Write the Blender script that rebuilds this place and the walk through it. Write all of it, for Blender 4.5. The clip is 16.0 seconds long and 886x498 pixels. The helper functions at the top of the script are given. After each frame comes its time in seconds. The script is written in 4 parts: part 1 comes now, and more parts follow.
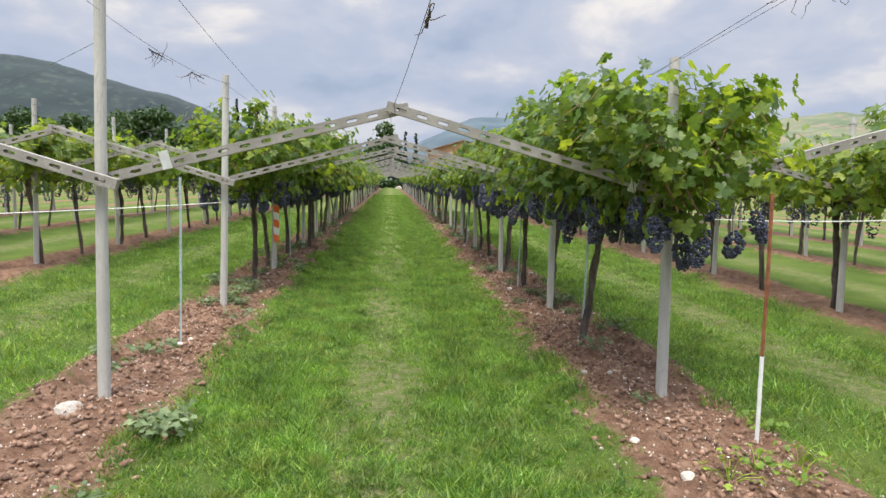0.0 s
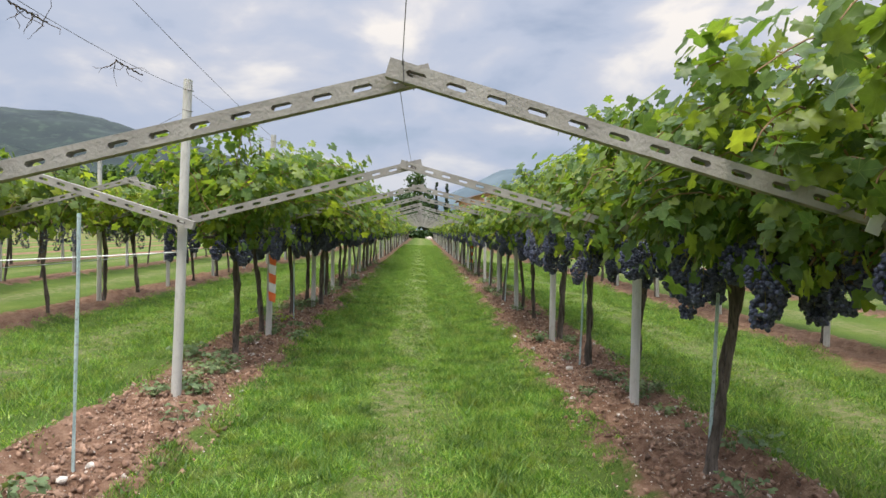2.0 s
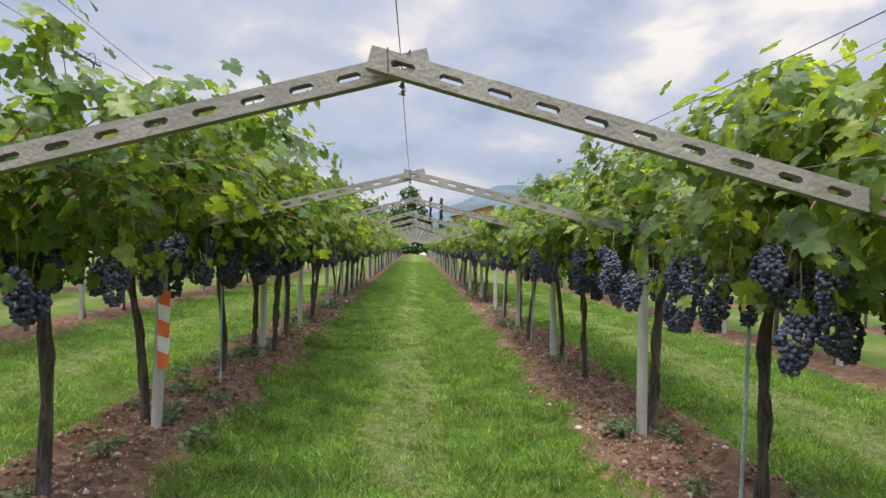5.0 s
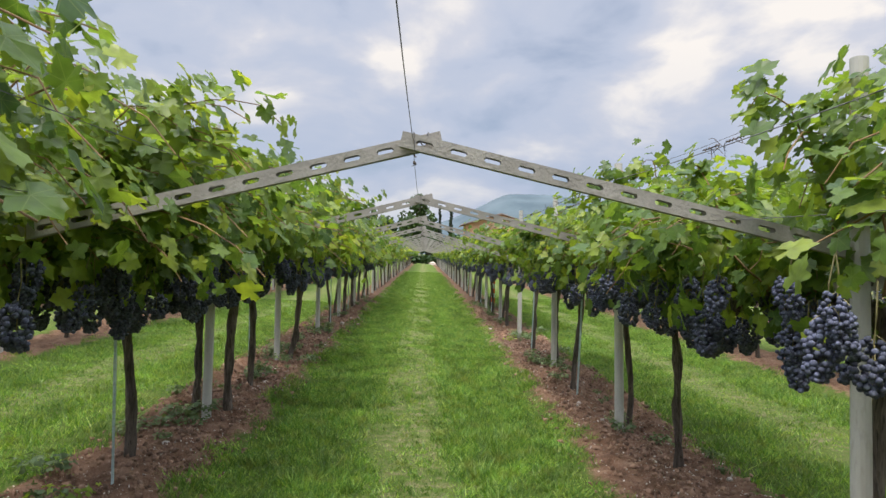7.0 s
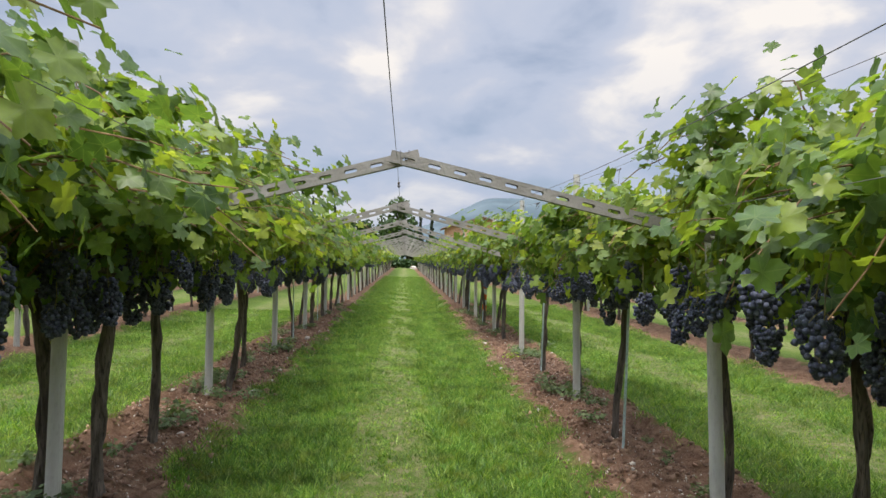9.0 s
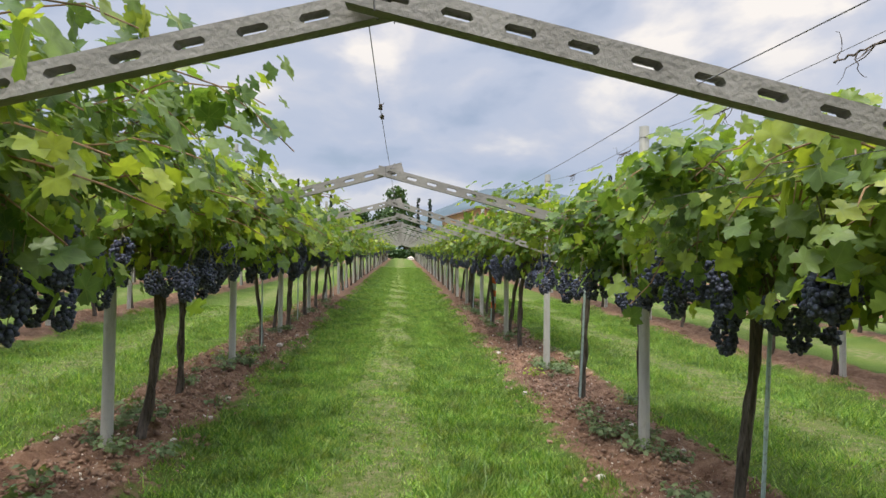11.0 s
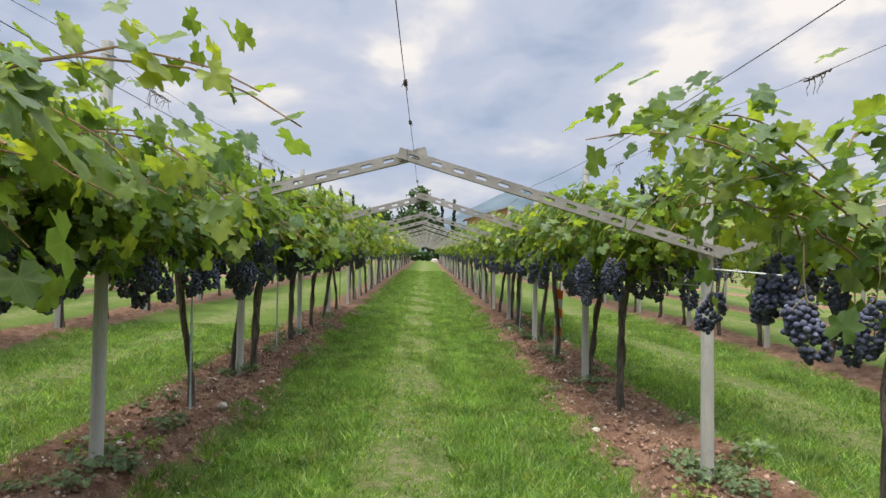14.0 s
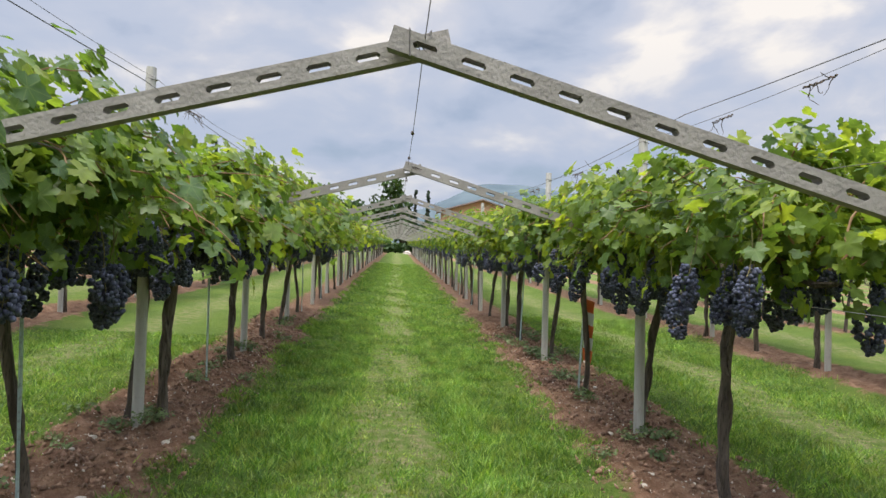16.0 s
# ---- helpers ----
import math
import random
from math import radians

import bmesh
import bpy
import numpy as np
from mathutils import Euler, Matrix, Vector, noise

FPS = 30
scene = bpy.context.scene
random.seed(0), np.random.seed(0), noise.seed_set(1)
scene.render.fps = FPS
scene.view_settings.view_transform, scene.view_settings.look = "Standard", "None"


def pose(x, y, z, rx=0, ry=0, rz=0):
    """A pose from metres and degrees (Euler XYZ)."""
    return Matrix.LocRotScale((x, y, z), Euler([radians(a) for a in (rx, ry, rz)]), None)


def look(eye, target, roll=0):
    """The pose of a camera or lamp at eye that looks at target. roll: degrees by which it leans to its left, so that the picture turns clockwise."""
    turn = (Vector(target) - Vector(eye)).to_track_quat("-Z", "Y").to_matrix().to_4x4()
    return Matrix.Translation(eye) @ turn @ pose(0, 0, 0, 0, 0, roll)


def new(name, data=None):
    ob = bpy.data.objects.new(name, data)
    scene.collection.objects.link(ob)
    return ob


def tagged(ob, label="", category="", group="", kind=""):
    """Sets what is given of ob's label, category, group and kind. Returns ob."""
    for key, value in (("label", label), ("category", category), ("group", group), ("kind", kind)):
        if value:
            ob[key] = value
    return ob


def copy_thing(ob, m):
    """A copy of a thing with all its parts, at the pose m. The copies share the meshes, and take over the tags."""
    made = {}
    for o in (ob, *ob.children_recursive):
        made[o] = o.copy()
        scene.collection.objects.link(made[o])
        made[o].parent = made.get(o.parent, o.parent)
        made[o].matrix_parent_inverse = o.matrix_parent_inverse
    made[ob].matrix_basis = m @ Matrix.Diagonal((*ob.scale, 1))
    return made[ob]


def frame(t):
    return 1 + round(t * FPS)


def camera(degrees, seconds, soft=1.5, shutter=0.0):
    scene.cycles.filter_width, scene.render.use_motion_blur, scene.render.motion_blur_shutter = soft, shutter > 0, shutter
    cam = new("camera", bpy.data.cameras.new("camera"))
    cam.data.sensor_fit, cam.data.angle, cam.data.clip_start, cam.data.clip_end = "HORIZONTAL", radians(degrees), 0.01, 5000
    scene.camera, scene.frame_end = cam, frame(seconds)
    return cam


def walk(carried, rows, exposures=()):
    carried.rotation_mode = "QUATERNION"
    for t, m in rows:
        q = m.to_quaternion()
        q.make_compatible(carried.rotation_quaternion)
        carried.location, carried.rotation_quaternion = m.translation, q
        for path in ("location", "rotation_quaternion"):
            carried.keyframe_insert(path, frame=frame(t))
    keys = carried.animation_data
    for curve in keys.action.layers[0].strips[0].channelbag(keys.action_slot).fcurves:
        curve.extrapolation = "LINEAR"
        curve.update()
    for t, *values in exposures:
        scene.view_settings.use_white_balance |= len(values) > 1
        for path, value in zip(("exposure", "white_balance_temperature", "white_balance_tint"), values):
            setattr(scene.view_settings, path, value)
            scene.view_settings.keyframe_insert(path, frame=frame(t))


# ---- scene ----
cam = camera(68.6, 16.0)
PATH = [
    (0, (0.005, 0.161, 1.532), (0.169, 2.144, 1.321), 1.4),
    (0.5, (0.098, 0.668, 1.512), (0.235, 2.656, 1.344), 1.3),
    (1, (0.126, 1.275, 1.452), (0.236, 3.268, 1.328), 1.1),
    (1.5, (0.104, 1.813, 1.462), (0.186, 3.81, 1.377), 1.4),
    (2, (0.101, 2.324, 1.457), (0.168, 4.322, 1.399), 1.5),
    (2.5, (0.065, 2.851, 1.46), (0.153, 4.849, 1.416), 1.5),
    (3, (0.087, 3.445, 1.433), (0.202, 5.441, 1.401), 1.4),
    (3.5, (0.119, 4.018, 1.441), (0.224, 6.015, 1.423), 1.7),
    (4, (0.102, 4.605, 1.421), (0.194, 6.603, 1.416), 1.5),
    (4.2, (0.059, 4.841, 1.417), (0.15, 6.839, 1.412), 1.5),
    (6.3, (0.079, 7.478, 1.549), (0.141, 9.477, 1.532), 2.1),
    (6.5, (0.104, 7.709, 1.552), (0.16, 9.709, 1.547), 2.1),
    (7, (0.065, 8.255, 1.542), (0.122, 10.254, 1.559), 1.9),
    (7.5, (0.062, 8.807, 1.545), (0.134, 10.805, 1.582), 1.6),
    (8, (0.084, 9.372, 1.545), (0.171, 11.37, 1.589), 1.6),
    (8.2, (0.046, 9.611, 1.529), (0.138, 11.609, 1.574), 1.6),
    (10.3, (0.083, 11.7, 1.452), (0.226, 13.694, 1.443), 1.4),
    (10.5, (0.056, 11.944, 1.46), (0.19, 13.939, 1.448), 1.5),
    (11, (0.1, 12.554, 1.456), (0.225, 14.55, 1.459), 1.6),
    (11.5, (0.125, 13.154, 1.457), (0.242, 15.151, 1.485), 1.7),
    (12, (0.086, 13.788, 1.436), (0.167, 15.787, 1.464), 1.7),
    (12.5, (0.078, 14.437, 1.446), (0.124, 16.436, 1.464), 1.8),
    (13, (0.062, 15.099, 1.444), (0.114, 17.098, 1.459), 1.8),
    (13.5, (0.09, 15.757, 1.435), (0.151, 17.756, 1.447), 1.7),
    (14, (0.09, 16.349, 1.415), (0.143, 18.348, 1.423), 1.8),
    (14.5, (0.143, 16.885, 1.387), (0.261, 18.881, 1.389), 2.6),
    (15, (0.151, 17.382, 1.399), (0.227, 19.381, 1.381), 2.8),
    (15.5, (0.039, 17.987, 1.395), (0.067, 19.987, 1.377), 2.5),
    (16, (-0.052, 18.554, 1.441), (0.089, 20.549, 1.428), 2.7),
]
walk(cam, [(t, look(eye, target, roll)) for t, eye, target, roll in PATH])

# ---- light ----
world = bpy.data.worlds.new("sky")
scene.world = world
world.use_nodes = True
scene.view_settings.exposure = 0.0


def build_sky():
    nt = world.node_tree
    nt.nodes.clear()
    N, L = nt.nodes.new, nt.links.new
    out = N("ShaderNodeOutputWorld")
    clear = N("ShaderNodeTexSky")
    clear.sky_type, clear.sun_disc = "NISHITA", False
    clear.sun_elevation, clear.sun_rotation = radians(72), radians(212)
    bg = N("ShaderNodeBackground")
    bg.inputs[1].default_value = 0.09
    L(clear.outputs[0], bg.inputs[0])
    tc = N("ShaderNodeTexCoord")
    sep = N("ShaderNodeSeparateXYZ")
    L(tc.outputs["Generated"], sep.inputs[0])
    mx = N("ShaderNodeMath"); mx.operation = "MAXIMUM"; mx.inputs[1].default_value = 0.0
    L(sep.outputs[2], mx.inputs[0])
    add = N("ShaderNodeMath"); add.operation = "ADD"; add.inputs[1].default_value = 0.4
    L(mx.outputs[0], add.inputs[0])
    div = N("ShaderNodeVectorMath"); div.operation = "DIVIDE"
    comb = N("ShaderNodeCombineXYZ")
    for i in range(3):
        L(add.outputs[0], comb.inputs[i])
    L(tc.outputs["Generated"], div.inputs[0])
    L(comb.outputs[0], div.inputs[1])
    big = N("ShaderNodeTexNoise")
    big.inputs["Scale"].default_value, big.inputs["Detail"].default_value = 3.0, 9
    big.inputs["Roughness"].default_value, big.inputs["Distortion"].default_value = 0.5, 0.25
    mp = N("ShaderNodeMapping")
    mp.inputs["Location"].default_value = (3.1, 1.7, 0.4)
    L(div.outputs[0], mp.inputs[0])
    L(mp.outputs[0], big.inputs["Vector"])
    shade = N("ShaderNodeValToRGB")
    e = shade.color_ramp.elements
    e[0].position, e[0].color = 0.3, (0.45, 0.53, 0.7, 1)
    e[1].position, e[1].color = 0.66, (0.97, 0.92, 0.88, 1)
    m = e.new(0.5); m.color = (0.56, 0.61, 0.74, 1)
    m = e.new(0.57); m.color = (0.66, 0.68, 0.77, 1)
    total = big.outputs[0]
    for d, a0, a1, gain in (((0.5, 0.8, 0.33), 0.965, 0.992, 0.085), ((0.2, 0.9, 0.36), 0.989, 0.9995, -0.12), ((-0.5, 0.8, 0.36), 0.96, 0.995, -0.06), ((-0.2, 0.9, 0.3), 0.98, 0.998, 0.07)):
        dot, mr, plus = N("ShaderNodeVectorMath"), N("ShaderNodeMapRange"), N("ShaderNodeMath")
        dot.operation, plus.operation, mr.interpolation_type = "DOT_PRODUCT", "ADD", "SMOOTHSTEP"
        dot.inputs[1].default_value = Vector(d).normalized()
        mr.inputs[1].default_value, mr.inputs[2].default_value, mr.inputs[4].default_value = a0, a1, gain
        L(tc.outputs["Generated"], dot.inputs[0])
        L(dot.outputs["Value"], mr.inputs[0])
        L(mr.outputs[0], plus.inputs[0])
        L(total, plus.inputs[1])
        total = plus.outputs[0]
    L(total, shade.inputs[0])
    # thicker, bluish haze low down
    low = N("ShaderNodeMapRange")
    low.inputs[1].default_value, low.inputs[2].default_value = 0.05, 0.3
    L(sep.outputs[2], low.inputs[0])
    mixc = N("ShaderNodeMix"); mixc.data_type = "RGBA"
    L(low.outputs[0], mixc.inputs[0])
    mixc.inputs[6].default_value = (0.4, 0.49, 0.66, 1)
    L(shade.outputs[0], mixc.inputs[7])
    low2 = N("ShaderNodeMix"); low2.data_type = "RGBA"
    low2.inputs[0].default_value = 0.45
    L(mixc.outputs[2], low2.inputs[6])
    L(shade.outputs[0], low2.inputs[7])
    cl = N("ShaderNodeBackground")
    # an overcast sky is brightest overhead
    zen = N("ShaderNodeMapRange")
    zen.inputs[1].default_value, zen.inputs[2].default_value, zen.inputs[3].default_value, zen.inputs[4].default_value = 0.42, 0.95, 1.0, 5.8
    L(sep.outputs[2], zen.inputs[0])
    L(zen.outputs[0], cl.inputs[1])
    L(low2.outputs[2], cl.inputs[0])
    gap = N("ShaderNodeValToRGB")
    gap.color_ramp.elements[0].position, gap.color_ramp.elements[0].color = 0.28, (0.55, 0.55, 0.55, 1)
    gap.color_ramp.elements[1].position, gap.color_ramp.elements[1].color = 0.45, (1, 1, 1, 1)
    L(total, gap.inputs[0])
    mix = N("ShaderNodeMixShader")
    L(gap.outputs[0], mix.inputs[0])
    L(bg.outputs[0], mix.inputs[1])
    L(cl.outputs[0], mix.inputs[2])
    L(mix.outputs[0], out.inputs[0])


build_sky()
sun = new("sun", bpy.data.lights.new("sun", "SUN"))
sun.data.energy, sun.data.angle, sun.data.color = 4.6, radians(20), (1.0, 0.94, 0.84)
sun.matrix_world = look((-5, -8, 30), (0, 0, 0))


# ---- materials ----
def material(name, c1, c2, scale=8.0, rough=0.8, bump=0.2, bump_scale=40.0, c3=None, metal=0.0, stretch=(1, 1, 1), island=0.0, object_random=0.0):
    """Two tones by coarse noise, a third by fine noise, with relief."""
    mat = bpy.data.materials.new(name)
    mat.use_nodes = True
    nt = mat.node_tree
    N, L = nt.nodes.new, nt.links.new
    b = nt.nodes["Principled BSDF"]
    b.inputs["Roughness"].default_value, b.inputs["Metallic"].default_value = rough, metal
    tc, mp = N("ShaderNodeTexCoord"), N("ShaderNodeMapping")
    mp.inputs["Scale"].default_value = stretch
    L(tc.outputs["Object"], mp.inputs[0])
    n1, n2 = N("ShaderNodeTexNoise"), N("ShaderNodeTexNoise")
    for n, s in ((n1, scale), (n2, bump_scale)):
        n.inputs["Scale"].default_value, n.inputs["Detail"].default_value = s, 5
        L(mp.outputs[0], n.inputs["Vector"])
    r = N("ShaderNodeValToRGB")
    r.color_ramp.elements[0].position, r.color_ramp.elements[0].color = 0.35, (*c1, 1)
    r.color_ramp.elements[1].position, r.color_ramp.elements[1].color = 0.65, (*c2, 1)
    L(n1.outputs[0], r.inputs[0])
    col = r.outputs[0]
    if c3:
        r2 = N("ShaderNodeValToRGB")
        r2.color_ramp.elements[0].position, r2.color_ramp.elements[1].position = 0.52, 0.68
        L(n2.outputs[0], r2.inputs[0])
        mx = N("ShaderNodeMix"); mx.data_type = "RGBA"
        L(r2.outputs[0], mx.inputs[0])
        L(col, mx.inputs[6])
        mx.inputs[7].default_value = (*c3, 1)
        col = mx.outputs[2]
    if island or object_random:
        hsv = N("ShaderNodeHueSaturation")
        if island:
            g = N("ShaderNodeNewGeometry"); src = g.outputs["Random Per Island"]
        else:
            g = N("ShaderNodeObjectInfo"); src = g.outputs["Random"]
        k = island or object_random
        mr = N("ShaderNodeMapRange")
        mr.inputs[3].default_value, mr.inputs[4].default_value = 1 - k, 1 + k
        L(src, mr.inputs[0])
        L(mr.outputs[0], hsv.inputs["Value"])
        L(col, hsv.inputs["Color"])
        col = hsv.outputs[0]
    L(col, b.inputs["Base Color"])
    bp = N("ShaderNodeBump")
    bp.inputs["Strength"].default_value, bp.inputs["Distance"].default_value = bump, 0.01
    L(n2.outputs[0], bp.inputs["Height"])
    L(bp.outputs[0], b.inputs["Normal"])
    return mat


def leaf_material(name, dark, mid, light, through_share=0.4, rough=0.45, patch=0.0, dry=(0.27, 0.25, 0.08), veins=False, glow=(1.75, 1.65, 0.65)):
    """A leaf: each blade its own tone, glossy on top, with light passing through it."""
    mat = bpy.data.materials.new(name)
    mat.use_nodes = True
    nt = mat.node_tree
    N, L = nt.nodes.new, nt.links.new
    b, out = nt.nodes["Principled BSDF"], nt.nodes["Material Output"]
    b.inputs["Roughness"].default_value = rough
    b.inputs["Specular IOR Level"].default_value = 0.35
    g = N("ShaderNodeNewGeometry")
    r = N("ShaderNodeValToRGB")
    e = r.color_ramp.elements
    e[0].color, e[1].color = (*dark, 1), (*light, 1)
    m = e.new(0.62); m.color = (*mid, 1)
    L(g.outputs["Random Per Island"], r.inputs[0])
    tc, n = N("ShaderNodeTexCoord"), N("ShaderNodeTexNoise")
    n.inputs["Scale"].default_value, n.inputs["Detail"].default_value = 22, 4
    L(tc.outputs["Object"], n.inputs["Vector"])
    mr = N("ShaderNodeMapRange")
    mr.inputs[1].default_value, mr.inputs[2].default_value = 0.3, 0.7
    mr.inputs[3].default_value, mr.inputs[4].default_value = 0.75, 1.25
    L(n.outputs[0], mr.inputs[0])
    hsv = N("ShaderNodeHueSaturation")
    # each plant a little lighter or darker, yellower or bluer
    oi, po, ph, mul = N("ShaderNodeObjectInfo"), N("ShaderNodeMapRange"), N("ShaderNodeMapRange"), N("ShaderNodeMath")
    mul.operation = "MULTIPLY"
    po.inputs[3].default_value, po.inputs[4].default_value = 0.85, 1.2
    ph.inputs[3].default_value, ph.inputs[4].default_value = 0.512, 0.488
    L(oi.outputs["Random"], po.inputs[0])
    L(oi.outputs["Random"], ph.inputs[0])
    L(mr.outputs[0], mul.inputs[0])
    L(po.outputs[0], mul.inputs[1])
    if patch:
        L(mr.outputs[0], hsv.inputs["Value"])
    else:
        L(mul.outputs[0], hsv.inputs["Value"])
        L(ph.outputs[0], hsv.inputs["Hue"])
    L(r.outputs[0], hsv.inputs["Color"])
    tone = hsv.outputs[0]
    if patch:
        # clumps of lusher and drier growth, some decimetres wide
        n2, n3, vary = N("ShaderNodeTexNoise"), N("ShaderNodeTexNoise"), N("ShaderNodeHueSaturation")
        n2.inputs["Scale"].default_value, n2.inputs["Detail"].default_value = 2.6, 5
        n3.inputs["Scale"].default_value, n3.inputs["Detail"].default_value = 5.5, 5
        for q in (n2, n3):
            L(tc.outputs["Object"], q.inputs["Vector"])
        m2 = N("ShaderNodeMapRange")
        m2.inputs[1].default_value, m2.inputs[2].default_value = 0.32, 0.68
        m2.inputs[3].default_value, m2.inputs[4].default_value = 1 - patch, 1 + patch
        L(n2.outputs[0], m2.inputs[0])
        L(m2.outputs[0], vary.inputs["Value"])
        L(tone, vary.inputs["Color"])
        m3 = N("ShaderNodeMapRange")
        m3.inputs[1].default_value, m3.inputs[2].default_value, m3.inputs[4].default_value = 0.52, 0.75, 0.5
        L(n3.outputs[0], m3.inputs[0])
        dried = N("ShaderNodeMix"); dried.data_type = "RGBA"
        L(m3.outputs[0], dried.inputs[0])
        L(vary.outputs[0], dried.inputs[6])
        dried.inputs[7].default_value = (*dry, 1)
        tone = dried.outputs[2]
    if veins:
        at, sp, an, pp, ln, d, w, pale = (N("ShaderNode" + q) for q in ("Attribute", "SeparateXYZ", "Math", "Math", "VectorMath", "Math", "MapRange", "Mix"))
        at.attribute_name = "blade"
        an.operation, pp.operation, ln.operation, d.operation = "ARCTAN2", "PINGPONG", "LENGTH", "MULTIPLY"
        pp.inputs[1].default_value = radians(25)
        w.inputs[1].default_value, w.inputs[2].default_value, w.inputs[3].default_value, w.inputs[4].default_value = 0.004, 0.016, 0.4, 0.0
        L(at.outputs["Vector"], sp.inputs[0]); L(at.outputs["Vector"], ln.inputs[0])
        L(sp.outputs[0], an.inputs[0]); L(sp.outputs[1], an.inputs[1])
        L(an.outputs[0], pp.inputs[0])
        L(pp.outputs[0], d.inputs[0]); L(ln.outputs["Value"], d.inputs[1])
        L(d.outputs[0], w.inputs[0])
        pale.data_type = "RGBA"
        L(w.outputs[0], pale.inputs[0]); L(tone, pale.inputs[6])
        pale.inputs[7].default_value = (0.2, 0.26, 0.08, 1)
        tone = pale.outputs[2]
    L(tone, b.inputs["Base Color"])
    bp = N("ShaderNodeBump")
    bp.inputs["Strength"].default_value, bp.inputs["Distance"].default_value = 0.3, 0.01
    L(n.outputs[0], bp.inputs["Height"])
    L(bp.outputs[0], b.inputs["Normal"])
    tl = N("ShaderNodeBsdfTranslucent")
    warm = N("ShaderNodeMix"); warm.data_type = "RGBA"; warm.blend_type = "MULTIPLY"
    warm.inputs[0].default_value = 1
    warm.inputs[7].default_value = (*glow, 1)
    L(tone, warm.inputs[6])
    L(warm.outputs[2], tl.inputs[0])
    mix = N("ShaderNodeMixShader")
    mix.inputs[0].default_value = through_share
    L(b.outputs[0], mix.inputs[1])
    L(tl.outputs[0], mix.inputs[2])
    L(mix.outputs[0], out.inputs[0])
    return mat


ROW, BAY, Y0, LANE = 1.87, 3.15, 4.58, 3.74    # half lane, bay length, first frame, lane width


def ground_material():
    """Mown grass with tracks; reddish tilled soil in a band under each vine row."""
    mat = bpy.data.materials.new("ground")
    mat.use_nodes = True
    nt = mat.node_tree
    N, L = nt.nodes.new, nt.links.new
    b = nt.nodes["Principled BSDF"]
    b.inputs["Roughness"].default_value = 0.95
    b.inputs["Specular IOR Level"].default_value = 0.15
    tc = N("ShaderNodeTexCoord")

    def noise_tex(s, d=5, rough=0.55):
        n = N("ShaderNodeTexNoise")
        n.inputs["Scale"].default_value, n.inputs["Detail"].default_value, n.inputs["Roughness"].default_value = s, d, rough
        L(tc.outputs["Object"], n.inputs["Vector"])
        return n.outputs[0]

    def ramp(src, *stops):
        r = N("ShaderNodeValToRGB")
        e = r.color_ramp.elements
        e[0].position, e[0].color = stops[0][0], (*stops[0][1], 1)
        e[1].position, e[1].color = stops[-1][0], (*stops[-1][1], 1)
        for p, c in stops[1:-1]:
            m = e.new(p); m.color = (*c, 1)
        L(src, r.inputs[0])
        return r.outputs[0]

    def math_node(op, a, v):
        m = N("ShaderNodeMath"); m.operation = op
        for i, s in enumerate((a, v)):
            if isinstance(s, (int, float)):
                m.inputs[i].default_value = s
            else:
                L(s, m.inputs[i])
        return m.outputs[0]

    def mix(f, a, c):
        m = N("ShaderNodeMix"); m.data_type = "RGBA"
        L(f, m.inputs[0]); L(a, m.inputs[6]); L(c, m.inputs[7])
        return m.outputs[2]

    sep = N("ShaderNodeSeparateXYZ")
    L(tc.outputs["Object"], sep.inputs[0])
    # distance from the lane's middle
    lane = math_node("ABSOLUTE", math_node("SUBTRACT", math_node("MODULO", math_node("ADD", sep.outputs[0], 400.5 * LANE), LANE), LANE / 2), 0)
    grass = ramp(noise_tex(1.3), (0.3, (0.05, 0.09, 0.014)), (0.5, (0.085, 0.135, 0.022)), (0.7, (0.15, 0.175, 0.04)))
    fine = ramp(noise_tex(55, 6, 0.7), (0.3, (0.025, 0.045, 0.008)), (0.5, (0.085, 0.13, 0.022)), (0.72, (0.22, 0.25, 0.07)))
    half = N("ShaderNodeMix"); half.data_type = "RGBA"; half.inputs[0].default_value = 0.5
    L(grass, half.inputs[6]); L(fine, half.inputs[7])
    turf = half.outputs[2]
    # thin, straw-coloured turf on the crown of the lane
    straw = ramp(noise_tex(30, 6, 0.7), (0.3, (0.1, 0.095, 0.04)), (0.7, (0.27, 0.25, 0.13)))
    crown = ramp(math_node("ADD", lane, math_node("MULTIPLY", math_node("SUBTRACT", noise_tex(2.2, 6, 0.7), 0.5), 1.5)), (0.0, (0.95,) * 3), (0.2, (0.75,) * 3), (0.5, (0, 0, 0)))
    turf = mix(math_node("MULTIPLY", crown, ramp(noise_tex(9), (0.42, (0, 0, 0)), (0.6, (1, 1, 1)))), turf, straw)
    soil = ramp(noise_tex(7, 6, 0.7), (0.25, (0.065, 0.035, 0.022)), (0.5, (0.19, 0.106, 0.066)), (0.75, (0.33, 0.21, 0.14)))
    grit = ramp(noise_tex(120, 3, 0.6), (0.55, (0, 0, 0)), (0.75, (0.6,) * 3))
    pale = N("ShaderNodeRGB"); pale.outputs[0].default_value = (0.36, 0.27, 0.2, 1)
    soil = mix(grit, soil, pale.outputs[0])
    edge = math_node("ADD", lane, math_node("MULTIPLY", math_node("SUBTRACT", noise_tex(3.5, 6, 0.65), 0.5), 0.65))
    band = ramp(math_node("MULTIPLY", edge, 0.5), (0.0, (0, 0, 0)), (0.655, (0, 0, 0)), (0.7, (1, 1, 1)))
    L(mix(band, turf, soil), b.inputs["Base Color"])
    bp = N("ShaderNodeBump")
    bp.inputs["Strength"].default_value, bp.inputs["Distance"].default_value = 1.0, 0.04
